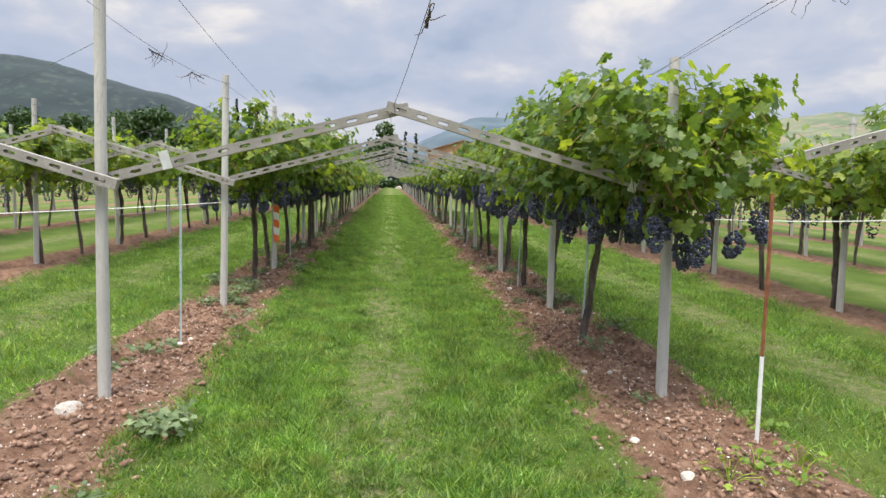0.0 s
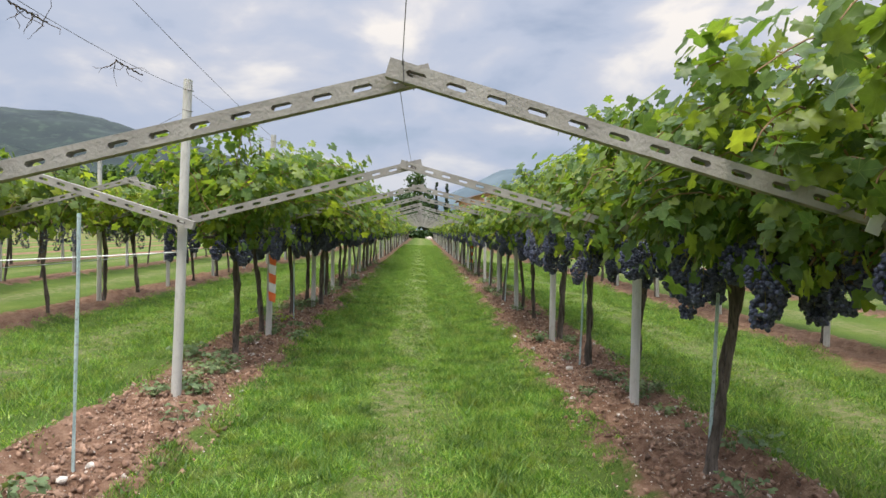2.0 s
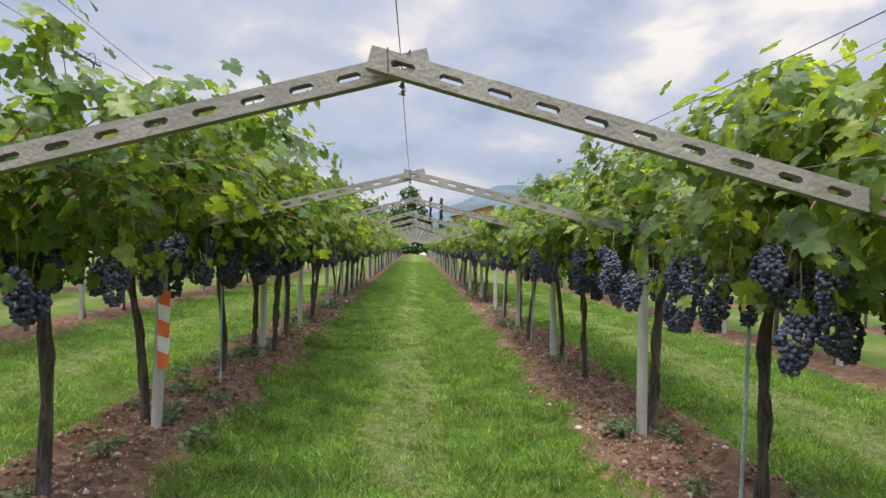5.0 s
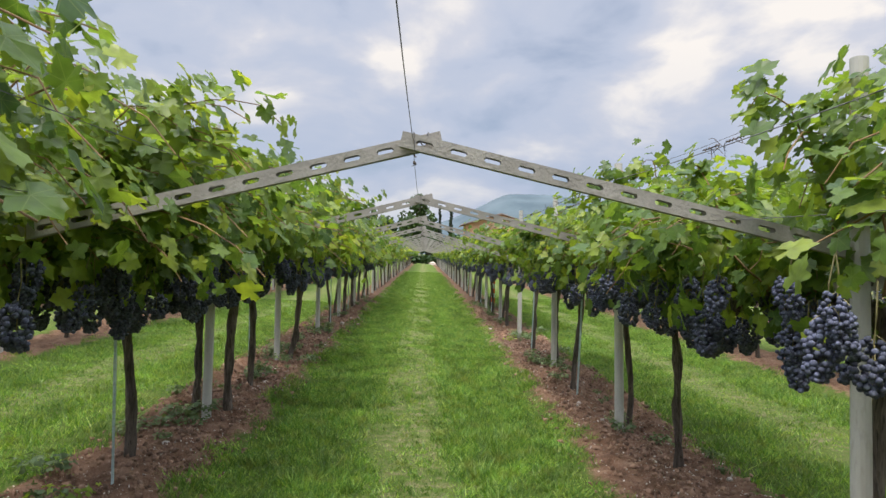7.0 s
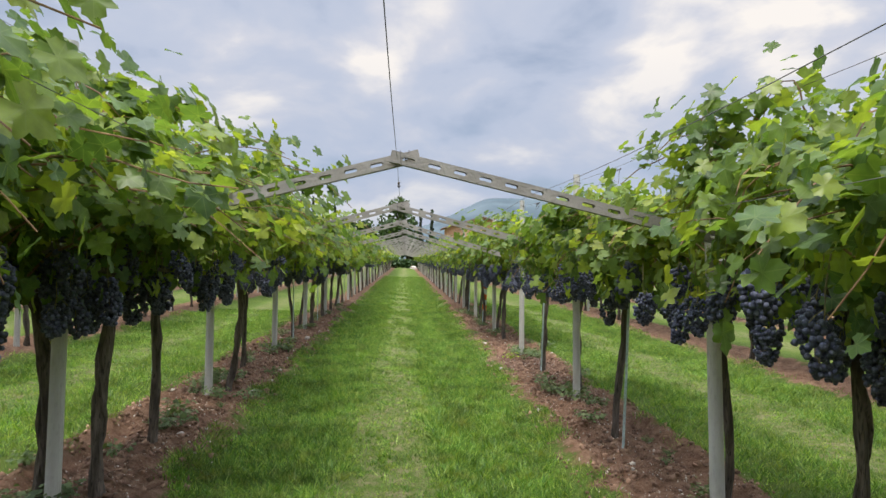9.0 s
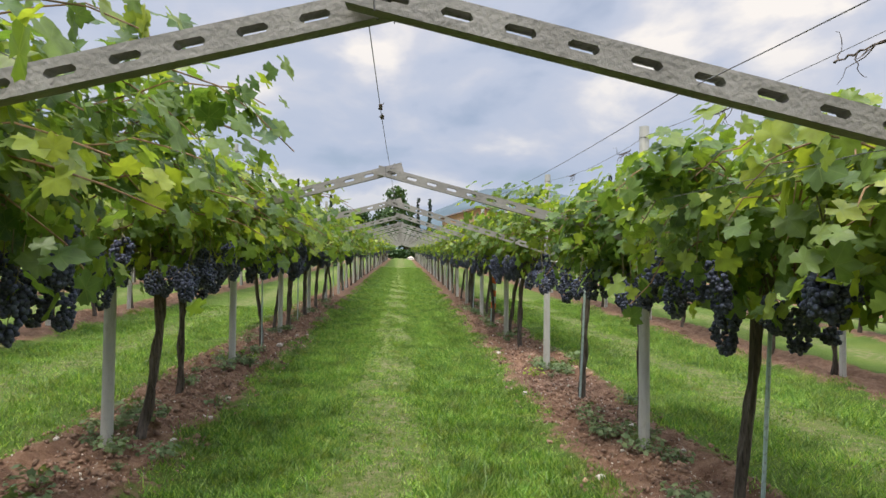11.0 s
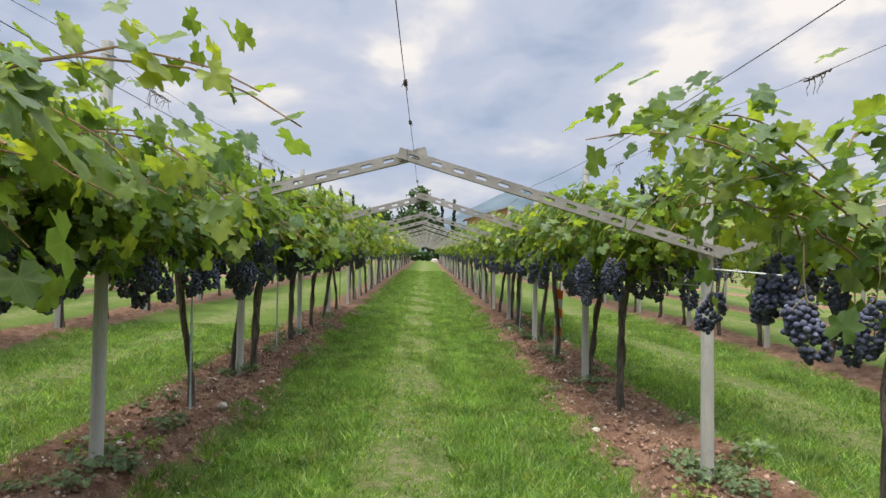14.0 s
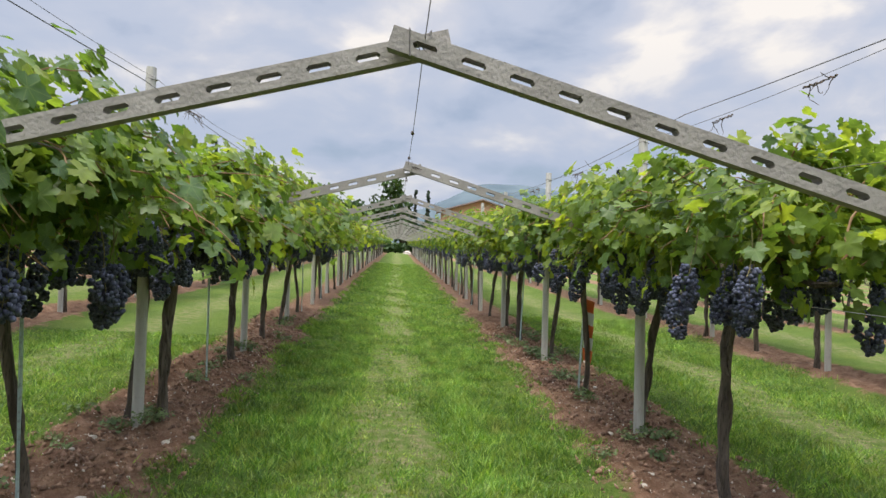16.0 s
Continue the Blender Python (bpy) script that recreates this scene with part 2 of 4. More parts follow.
    L(noise_tex(38, 8, 0.7), bp.inputs["Height"])
    L(bp.outputs[0], b.inputs["Normal"])
    return mat


M_ground = ground_material()
M_blade = leaf_material("grass_blade", (0.045, 0.106, 0.017), (0.116, 0.226, 0.036), (0.275, 0.37, 0.088), 0.4, 0.5, 0.38)
M_weed = leaf_material("weed_leaf", (0.08, 0.12, 0.05), (0.12, 0.17, 0.075), (0.19, 0.24, 0.12), 0.3, 0.7)
M_lime = leaf_material("young_leaf", (0.12, 0.2, 0.02), (0.2, 0.3, 0.035), (0.3, 0.38, 0.06), 0.4, 0.5)
M_leaf = leaf_material("vine_leaf", (0.07, 0.126, 0.036), (0.125, 0.193, 0.038), (0.24, 0.295, 0.044), 0.52, 0.4, veins=True, glow=(1.65, 1.55, 0.6))
M_tree = leaf_material("tree_leaf", (0.02, 0.045, 0.012), (0.035, 0.07, 0.018), (0.055, 0.1, 0.025), 0.2, 0.6)
M_cypress = leaf_material("cypress_leaf", (0.012, 0.026, 0.012), (0.018, 0.036, 0.016), (0.03, 0.05, 0.02), 0.1, 0.7)
M_grape = material("grape_skin", (0.03, 0.033, 0.06), (0.085, 0.094, 0.15), 30, 0.78, 0.05, 90, c3=(0.14, 0.15, 0.21), island=0.4)
M_stalk = material("grape_stalk", (0.16, 0.14, 0.05), (0.24, 0.2, 0.09), 30, 0.7)
M_bark = material("vine_bark", (0.055, 0.042, 0.032), (0.15, 0.12, 0.095), 9, 0.95, 1.0, 34, c3=(0.03, 0.023, 0.018), stretch=(3.2, 3.2, 0.45), object_random=0.2)
M_cane = material("vine_cane", (0.17, 0.09, 0.04), (0.26, 0.16, 0.07), 14, 0.75, 0.3, 60)
M_concrete = material("concrete", (0.36, 0.345, 0.31), (0.5, 0.48, 0.43), 3.5, 0.9, 0.25, 60, c3=(0.37, 0.35, 0.31), object_random=0.1, stretch=(1, 1, 0.3))
M_beam = material("beam_concrete", (0.23, 0.213, 0.185), (0.33, 0.308, 0.27), 5, 0.9, 0.4, 70, c3=(0.245, 0.228, 0.198), object_random=0.08)
M_steel = material("galvanised_wire", (0.22, 0.22, 0.22), (0.34, 0.34, 0.33), 20, 0.5, 0.1, 60, metal=0.7)
M_rustwire = material("old_wire", (0.09, 0.085, 0.08), (0.16, 0.15, 0.14), 20, 0.7, 0.1, 60, metal=0.3)
M_tendril = material("dry_tendril", (0.05, 0.035, 0.025), (0.11, 0.08, 0.055), 30, 0.9)
M_stake = material("painted_stake", (0.36, 0.47, 0.46), (0.5, 0.6, 0.58), 5, 0.6, 0.2, 60, c3=(0.3, 0.34, 0.33))
M_rust = material("rusty_rod", (0.16, 0.05, 0.022), (0.3, 0.11, 0.05), 12, 0.85, 0.4, 80)
M_white = material("white_paint", (0.7, 0.7, 0.67), (0.82, 0.82, 0.8), 10, 0.6, 0.1, 60)
M_orange = material("orange_tape", (0.75, 0.13, 0.03), (0.85, 0.2, 0.05), 10, 0.5, 0.1, 60)
M_stone = material("limestone", (0.38, 0.32, 0.26), (0.58, 0.53, 0.46), 10, 0.9, 0.5, 50, object_random=0.25)
M_clod = material("soil_clod", (0.15, 0.084, 0.053), (0.28, 0.175, 0.117), 14, 1.0, 0.8, 70, island=0.4)
M_pebble = material("pebble", (0.36, 0.29, 0.23), (0.62, 0.55, 0.47), 20, 0.9, 0.3, 60, island=0.35)
M_wall = material("peach_plaster", (0.62, 0.34, 0.2), (0.7, 0.42, 0.27), 0.8, 0.9, 0.1, 20)
M_roof = material("clay_tile", (0.2, 0.1, 0.06), (0.32, 0.18, 0.12), 1.5, 0.9, 0.5, 12, island=0.3)
M_eave = material("eave_wood", (0.07, 0.05, 0.04), (0.11, 0.08, 0.06), 3, 0.8)
M_glass = material("dark_window", (0.03, 0.035, 0.04), (0.05, 0.055, 0.06), 1, 0.15, 0.0)
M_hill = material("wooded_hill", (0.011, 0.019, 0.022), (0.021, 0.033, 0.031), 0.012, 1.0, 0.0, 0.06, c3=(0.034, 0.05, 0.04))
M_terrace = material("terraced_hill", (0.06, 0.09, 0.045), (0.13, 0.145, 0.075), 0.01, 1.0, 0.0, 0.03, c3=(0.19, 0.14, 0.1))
# the air's blue haze over the far ridge is mixed into its base colour
M_far_haze = material("hazy_far_hill", (0.05, 0.075, 0.09), (0.08, 0.11, 0.125), 0.008, 1.0, 0.0, 0.03)


# ---- mesh helpers ----
def empty(name, m=None):
    ob = new(name)
    ob.empty_display_size = 0.1
    if m is not None:
        ob.matrix_world = m
    return ob


def link_mesh(name, me, mat, parent=None, label="", smooth=False):
    if mat and not me.materials:
        me.materials.append(mat)
    if smooth:
        me.polygons.foreach_set("use_smooth", [True] * len(me.polygons))
    ob = new(name, me)
    if parent is not None:
        ob.parent = parent
    if label:
        ob["label"] = label
    return ob


def part(name, bm, mat, parent=None, label="", smooth=False):
    me = bpy.data.meshes.new(name)
    bmesh.ops.recalc_face_normals(bm, faces=bm.faces)
    bm.to_mesh(me)
    bm.free()
    return link_mesh(name, me, mat, parent, label, smooth)


def raw(name, verts, tris, mat):
    """A mesh from arrays of vertices and triangles."""
    me = bpy.data.meshes.new(name)
    v, f = np.asarray(verts, dtype=np.float32), np.asarray(tris, dtype=np.int32)
    me.vertices.add(len(v)); me.vertices.foreach_set("co", v.ravel())
    me.loops.add(f.size); me.loops.foreach_set("vertex_index", f.ravel())
    k = f.shape[1]
    me.polygons.add(len(f))
    me.polygons.foreach_set("loop_start", np.arange(0, f.size, k, dtype=np.int32))
    me.update(calc_edges=True)
    me.materials.append(mat)
    return me


def tube(bm, pts, radii, sides=7, twist=0.0, lumps=0.0, rng=random):
    """Sweeps a ring along points; lumps roughen it."""
    rings = []
    for i, p in enumerate(pts):
        a, c = Vector(pts[max(i - 1, 0)]), Vector(pts[min(i + 1, len(pts) - 1)])
        q = (c - a).normalized().to_track_quat("Z", "Y") if (c - a).length > 1e-6 else Euler((0, 0, 0)).to_quaternion()
        r = radii[i] if isinstance(radii, (list, tuple)) else radii
        ring = []
        for s in range(sides):
            an = 2 * math.pi * s / sides + twist * i
            k = r * (1 + (rng.uniform(-lumps, lumps) if lumps else 0))
            ring.append(bm.verts.new(Vector(p) + q @ Vector((k * math.cos(an), k * math.sin(an), 0))))
        rings.append(ring)
    for a, c in zip(rings, rings[1:]):
        for s in range(sides):
            bm.faces.new((a[s], a[(s + 1) % sides], c[(s + 1) % sides], c[s]))
    bm.faces.new(rings[0][::-1])
    bm.faces.new(rings[-1])
    return bm


def box(bm, lo, hi):
    x0, y0, z0 = lo
    x1, y1, z1 = hi
    v = [bm.verts.new(p) for p in ((x0, y0, z0), (x1, y0, z0), (x1, y1, z0), (x0, y1, z0), (x0, y0, z1), (x1, y0, z1), (x1, y1, z1), (x0, y1, z1))]
    for f in ((0, 3, 2, 1), (4, 5, 6, 7), (0, 1, 5, 4), (1, 2, 6, 5), (2, 3, 7, 6), (3, 0, 4, 7)):
        bm.faces.new([v[i] for i in f])
    return bm


RNG = np.random.default_rng(7)


def leaf_shape(detail):
    """A lobed vine leaf about 1 wide, base at the origin, tip along +y; the blade is creased and curled."""
    if detail == 2:
        polar = [(-90, 0.05), (-64, 0.48), (-50, 0.44), (-34, 0.56), (-22, 0.5), (-12, 0.56), (0, 0.43), (14, 0.6), (24, 0.66), (36, 0.55), (48, 0.45), (60, 0.61), (72, 0.6), (90, 0.8)]
    elif detail == 1:
        polar = [(-90, 0.08), (-50, 0.52), (-8, 0.42), (25, 0.6), (48, 0.45), (90, 0.76)]
    else:
        polar = [(-90, 0.3), (-15, 0.52), (40, 0.55), (90, 0.72)]
    half = [(r * math.cos(radians(a)), r * math.sin(radians(a))) for a, r in polar]
    ring = half + [(-x, y) for x, y in half[-2:0:-1]]
    v = [(0, 0.05, 0.0)] + [(x, y, -0.32 * (x * x + 0.7 * y * y) + 0.16 * abs(x) + 0.05 * math.sin(9 * y + 4 * x)) for x, y in ring]
    n = len(ring)
    return np.array(v), np.array([(0, 1 + i, 1 + (i + 1) % n) for i in range(n)])


LEAF = [leaf_shape(d) for d in range(3)]


def scatter(shape, places, normals, spins, sizes):
    """Copies of a shape as arrays: one at each place, facing along its normal."""
    v, f = shape
    n = normals / np.linalg.norm(normals, axis=1, keepdims=True)
    t = np.cross(n, np.tile((0.31, 0.2, 0.93), (len(n), 1)))
    t /= np.linalg.norm(t, axis=1, keepdims=True) + 1e-9
    u = np.cross(n, t)
    c, s = np.cos(spins)[:, None], np.sin(spins)[:, None]
    a, b = t * c + u * s, -t * s + u * c
    pts = places[:, None, :] + sizes[:, None, None] * (v[None, :, 0:1] * a[:, None] + v[None, :, 1:2] * b[:, None] + v[None, :, 2:3] * n[:, None])
    tri = f[None] + (np.arange(len(n)) * len(v))[:, None, None]
    return pts.reshape(-1, 3), tri.reshape(-1, f.shape[1])


# ---- ground ----
def soil_height(x, y):
    """The tilled ridges under the rows stand a little proud and uneven."""
    d = np.abs(np.mod(x + 400.5 * LANE, LANE) - LANE / 2)
    near = np.clip((d - 1.2) / 0.35, 0, 1)
    bumps = 0.022 * np.sin(7.1 * x + 2.3 * np.sin(1.9 * y)) * np.sin(4.3 * y + 1.7 * np.sin(2.7 * x)) + 0.012 * np.sin(17 * x + 5 * y) * np.sin(13 * y - 6 * x)
    for a, b, c, h in ((21, 9, 0.3, 0.010), (-16, 23, 1.1, 0.011), (31, -12, 2.2, 0.007), (9, 33, 0.7, 0.008)):
        bumps = bumps + h * np.sin(a * x + b * y + c + 2.1 * np.sin(1.7 * y + c) + 1.3 * np.sin(5.3 * x - c))
    furrow = -0.06 * np.exp(-((d - 1.6) / 0.1) ** 2) + 0.075 * np.exp(-((d - 1.41) / 0.1) ** 2)
    ruts = -0.02 * np.exp(-((d - 0.62) / 0.2) ** 2)
    return near * (0.03 + bumps) + furrow * np.clip((d - 1.15) / 0.1, 0, 1) * (0.6 + 0.4 * np.sin(1.3 * y)) + ruts


def build_ground():
    """One sheet: fine over the vineyard's near part, wide out to the horizon."""
    xs = np.concatenate([[-4000, -1500, -400, -120, -40], np.concatenate([np.arange(-9.4, -2.6, 0.1), np.arange(-2.6, -1.1, 0.04), np.arange(-1.1, 1.1, 0.1), np.arange(1.1, 2.6, 0.04), np.arange(2.6, 9.41, 0.1)]), [40, 120, 400, 1500, 4000]])
    ys = np.concatenate([[-1500, -300, -60, -10], np.arange(-2, 32, 0.05), np.arange(32, 110, 1.0), [130, 180, 300, 600, 1500, 4500]])
    X, Y = np.meshgrid(xs, ys)
    inside = (np.abs(X) < 9.4) & (Y > -3) & (Y < 33)
    Z = np.where(inside, soil_height(X, Y), 0)
    n = len(xs)
    i = (np.arange(len(ys) - 1)[:, None] * n + np.arange(n - 1)[None]).ravel()
    me = raw("ground", np.stack([X, Y, Z], -1).reshape(-1, 3), np.stack([i, i + 1, i + n + 1, i + n], -1), M_ground)
    me.polygons.foreach_set("use_smooth", [True] * len(me.polygons))
    tagged(new("ground", me), "mown grass lanes with reddish tilled soil strips", "ground", kind="structure")


build_ground()


def build_grass():
    def field(name, x0, x1, y0, y1, density, height, label):
        n = int((x1 - x0) * (y1 - y0) * density)
        x, y = RNG.uniform(x0, x1, n), RNG.uniform(y0, y1, n)
        d = np.abs(np.mod(x + 400.5 * LANE, LANE) - LANE / 2)
        lush = np.exp(-((d - 0.62) / 0.25) ** 2)
        clump = 0.35 + 0.45 * lush + 0.25 * np.sin(3.1 * x + 1.7 * np.sin(2.1 * y)) + 0.25 * np.sin(2.3 * y + 2.9 * np.sin(1.7 * x))
        bare = np.where(d < 0.17 + 0.17 * np.abs(np.sin(1.9 * y) + np.sin(0.7 * y + 5 * x)), 0.85, 0.08) * (0.62 + 0.38 * np.sin(2.9 * y + 7 * x + 2 * np.sin(1.3 * y)) * np.sin(1.1 * y - 9 * x))
        # tufts about a hand wide
        cell = np.sin(np.floor((x + 0.03 * np.sin(31 * y)) / 0.075) * 127.1 + np.floor((y + 0.03 * np.sin(27 * x)) / 0.085) * 311.7) * 43758.5
        tuft = cell - np.floor(cell)
        bare = np.where(np.abs(x) < ROW, bare, 0.1)
        edge = 1.34 + 0.1 * np.sin(2.7 * y + x) + 0.09 * np.sin(7.3 * y + 9 * x) + RNG.normal(0, 0.07, n)
        keep = (d < edge) & (RNG.random(n) > bare) & (RNG.random(n) < 0.15 + 0.6 * tuft + clump * 0.8)
        x, y, d, clump, tuft = x[keep], y[keep], d[keep], clump[keep], tuft[keep]
        n = len(x)
        h = height * (0.55 + 0.95 * tuft ** 1.5) * np.where(RNG.random(n) < 0.06, 1.5, 1) * RNG.uniform(0.4, 1.25, n) * (0.55 + 0.6 * clump) * np.where(d < 0.3, 0.62, 1)
        an, w = RNG.uniform(0, 6.283, n), RNG.uniform(0.003, 0.006, n) * (1.8 if y0 > 25 else 1.0)
        lean = RNG.uniform(0.2, 1.5, n) * h
        la = RNG.uniform(0, 6.283, n)
        z = soil_height(x, y) - 0.004
        ux, uy = np.cos(an) * w, np.sin(an) * w
        P = np.empty((n, 3, 3))
        for k, (hh, ll, ww) in enumerate(((0, 0, -1), (0, 0, 1), (1, 1, 0))):
            P[:, k, 0] = x + ux * ww + np.cos(la) * lean * ll
            P[:, k, 1] = y + uy * ww + np.sin(la) * lean * ll
            P[:, k, 2] = z + h * hh
        T = np.arange(n * 3).reshape(n, 3)
        tagged(new(name, raw(name, P.reshape(-1, 3), T.reshape(-1, 3), M_blade)), label, "grass", kind="stuff")

    field("grass", -1.6, 1.6, 1.4, 12, 14000, 0.058, "lush green mown grass blades on the lane")
    field("grass", -1.6, 1.6, 12, 30, 9500, 0.058, "lush green mown grass blades on the lane")
    field("grass", -1.6, 1.6, 30, 62, 2600, 0.06, "lush green mown grass blades on the lane")
    field("grass", -5.3, -2.2, 3, 28, 3600, 0.06, "green grass between neighbouring vine rows")
    field("grass", 2.2, 5.3, 3, 32, 3600, 0.06, "green grass between neighbouring vine rows")


build_grass()


# ---- distance ----
def hill(name, x0, x1, y0, y1, height, mat, label, seed):
    """A long ridge as a height field with an uneven crest."""
    nx, ny = 90, 24
    u, v = np.meshgrid(np.linspace(0, 1, nx), np.linspace(0, 1, ny))
    X, Y = x0 + (x1 - x0) * u, y0 + (y1 - y0) * v
    crest = np.interp(u, np.linspace(0, 1, len(height)), height)
    rough = np.array([[noise.fractal(Vector((a * 9 + seed, b * 3, seed)), 0.9, 2.1, 6) for a in u[0]] for b in v[:, 0]])
    Z = crest * np.sin(np.clip(v * 1.15, 0, 1) * math.pi / 2) * (1 + 0.05 * rough) + 5 * rough * v - 2
    i = (np.arange(ny - 1)[:, None] * nx + np.arange(nx - 1)[None]).ravel()
    me = raw(name, np.stack([X, Y, Z], -1).reshape(-1, 3), np.stack([i, i + 1, i + nx + 1, i + nx], -1), mat)
    me.polygons.foreach_set("use_smooth", [True] * len(me.polygons))
    tagged(new(name, me), label, "hill", kind="structure")


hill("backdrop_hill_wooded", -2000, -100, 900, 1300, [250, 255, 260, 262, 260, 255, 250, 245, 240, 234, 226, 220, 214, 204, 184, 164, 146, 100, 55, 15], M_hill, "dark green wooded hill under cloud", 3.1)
hill("backdrop_hill_far", -1300, 1500, 2500, 3200, [300, 290, 250, 140, 90, 160, 300, 300, 260, 230, 200], M_far_haze, "blue hazy distant ridge", 8.2)
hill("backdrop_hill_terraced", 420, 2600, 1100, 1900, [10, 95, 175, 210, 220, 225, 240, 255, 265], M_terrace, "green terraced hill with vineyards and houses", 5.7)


def crown(name, spots, count, size, spread, mat, parent, seed):
    """Leaf clumps over a set of ellipsoids, with gaps between them."""
    rng = np.random.default_rng(seed)
    P, Nn, S = [], [], []
    for cx, cy, cz, rx, rz in spots:
        k = max(8, int(count * rx * rz))
        d = rng.normal(size=(k, 3)); d /= np.linalg.norm(d, axis=1, keepdims=True)
        r = rng.uniform(0.55, 1.05, k)[:, None]
        P.append(np.array((cx, cy, cz)) + d * r * (rx, rx, rz)); Nn.append(d + rng.normal(size=(k, 3)) * spread); S.append(rng.uniform(0.6, 1.3, k) * size)
    v, f = scatter(LEAF[0], np.concatenate(P), np.concatenate(Nn), rng.uniform(0, 6.28, sum(map(len, P))), np.concatenate(S))
    return link_mesh(name, raw(name, v, f, mat), mat, parent)


def cypress(x, y, h, w, seed):
    t = tagged(empty("cypress_tree", pose(x, y, 0)), "tall narrow dark green cypress tree", "tree", "cypresses beyond the vineyard")
    part("trunk", tube(bmesh.new(), [(0, 0, 0), (0, 0, h * 0.5), (0.05, 0, h * 0.9)], [0.22, 0.15, 0.04]), M_bark, t)
    rng = random.Random(seed)
    spots = []
    for i in range(16):
        f = i / 15
        r = w * (0.25 + 0.75 * math.sin(min(1, f * 1.15 + 0.22) * math.pi) ** 0.8) * (1 - 0.35 * f)
        spots.append((rng.uniform(-0.15, 0.15), rng.uniform(-0.15, 0.15), h * (0.06 + 0.9 * f), max(0.22, r), h * 0.06))
    crown("crown", spots, 150, 0.45, 0.5, M_cypress, t, seed)


def broad_tree(x, y, h, w, seed, mat=None, label="rounded dark green broadleaf tree", tiers=False):
    t = tagged(empty("cedar_tree" if tiers else "broadleaf_tree", pose(x, y, 0)), label, "tree")
    rng = random.Random(seed)
    part("trunk", tube(bmesh.new(), [(0, 0, 0), (0.1, 0, h * 0.35), (0, 0.1, h * 0.85)], [0.3, 0.22, 0.06]), M_bark, t)
    spots = []
    for i in range(60 if tiers else 26):
        f = rng.random()
        a = rng.uniform(0, 6.28)
        if tiers:
            f = round(f * 9) / 9
            r = w * (1.0 - f ** 1.6) * rng.uniform(0.2, 0.9)
            spots.append((r * math.cos(a), r * math.sin(a), h * (0.25 + 0.72 * f), w * 0.28, h * 0.06))
        else:
            r = w * math.sin((0.25 + 0.7 * f) * math.pi) * rng.uniform(0.3, 0.85)
            spots.append((r * math.cos(a), r * math.sin(a), h * (0.3 + 0.6 * f), w * rng.uniform(0.3, 0.5), h * 0.13))
    bm = bmesh.new()
    for s in spots[:9]:
        tube(bm, [(0, 0, s[2] * 0.6), (s[0] * 0.5, s[1] * 0.5, s[2] * 0.85), (s[0], s[1], s[2])], [0.1, 0.07, 0.03], 5)
    part("limb", bm, M_bark, t)
    crown("crown", spots, 60 if tiers else 20, 0.6, 0.7, mat or M_tree, t, seed)


for i, (x, y, h, w) in enumerate(((-36, 148, 19.5, 1.4), (-34.2, 150, 18, 1.2), (-32, 152, 17, 1.2), (-29.6, 149, 16.6, 1.2), (-28, 151, 16, 1.0), (-22, 150, 15.5, 1.3), (-20, 152, 14.2, 1.1), (-17.6, 150, 13.4, 1.0), (-15.5, 153, 12.5, 1.0), (38, 130, 16, 1.9), (3.2, 150, 12.2, 1.0), (4.8, 128, 10.2, 1.0))):
    cypress(x, y, h, w, 40 + i)
broad_tree(-1.5, 124, 12.0, 4.2, 63, M_tree, "broad dark green tree beyond the lane")
for i, (x, y, h, w) in enumerate(((-58, 145, 15, 7), (-49, 140, 16, 7), (-43, 150, 14, 6), (-68, 150, 14, 7), (-80, 150, 15, 8), (-25, 138, 9.5, 6), (-12, 135, 9, 5), (-92, 140, 14, 8), (24, 150, 9, 6), (50, 150, 9, 7), (64, 150, 8, 7), (-7.5, 122, 8, 4), (80, 150, 8, 8), (34, 142, 8, 5), (-4, 112, 5.5, 3), (0.5, 116, 5, 3), (4.6, 113, 4.8, 3), (9.5, 118, 5, 3.5), (15, 120, 5.5, 4), (20, 118, 5.5, 4))):
    broad_tree(x, y, h, w, 80 + i)


def build_hedge():
    t = tagged(empty("hedge", pose(0, 106, 0)), "clipped green hedge across the lane's end", "hedge")
    part("stem", tube(bmesh.new(), [(-4.5, 0, 0), (-4.4, 0, 0.8)], [0.08, 0.05]), M_bark, t)
    crown("foliage", [(x * 0.6 - 5, 0, 0.7, 0.7, 0.75) for x in range(17)], 240, 0.28, 0.7, M_tree, t, 5)
    s = tagged(part("boulder", tube(bmesh.new(), [(0, 0, 0), (0.05, 0, 0.25), (0, 0, 0.42)], [0.6, 0.5, 0.2], 9, 0, 0.15), M_stone), "pale boulder at the lane's end", "rock")
    s.matrix_world = pose(1.2, 102, 0)


build_hedge()


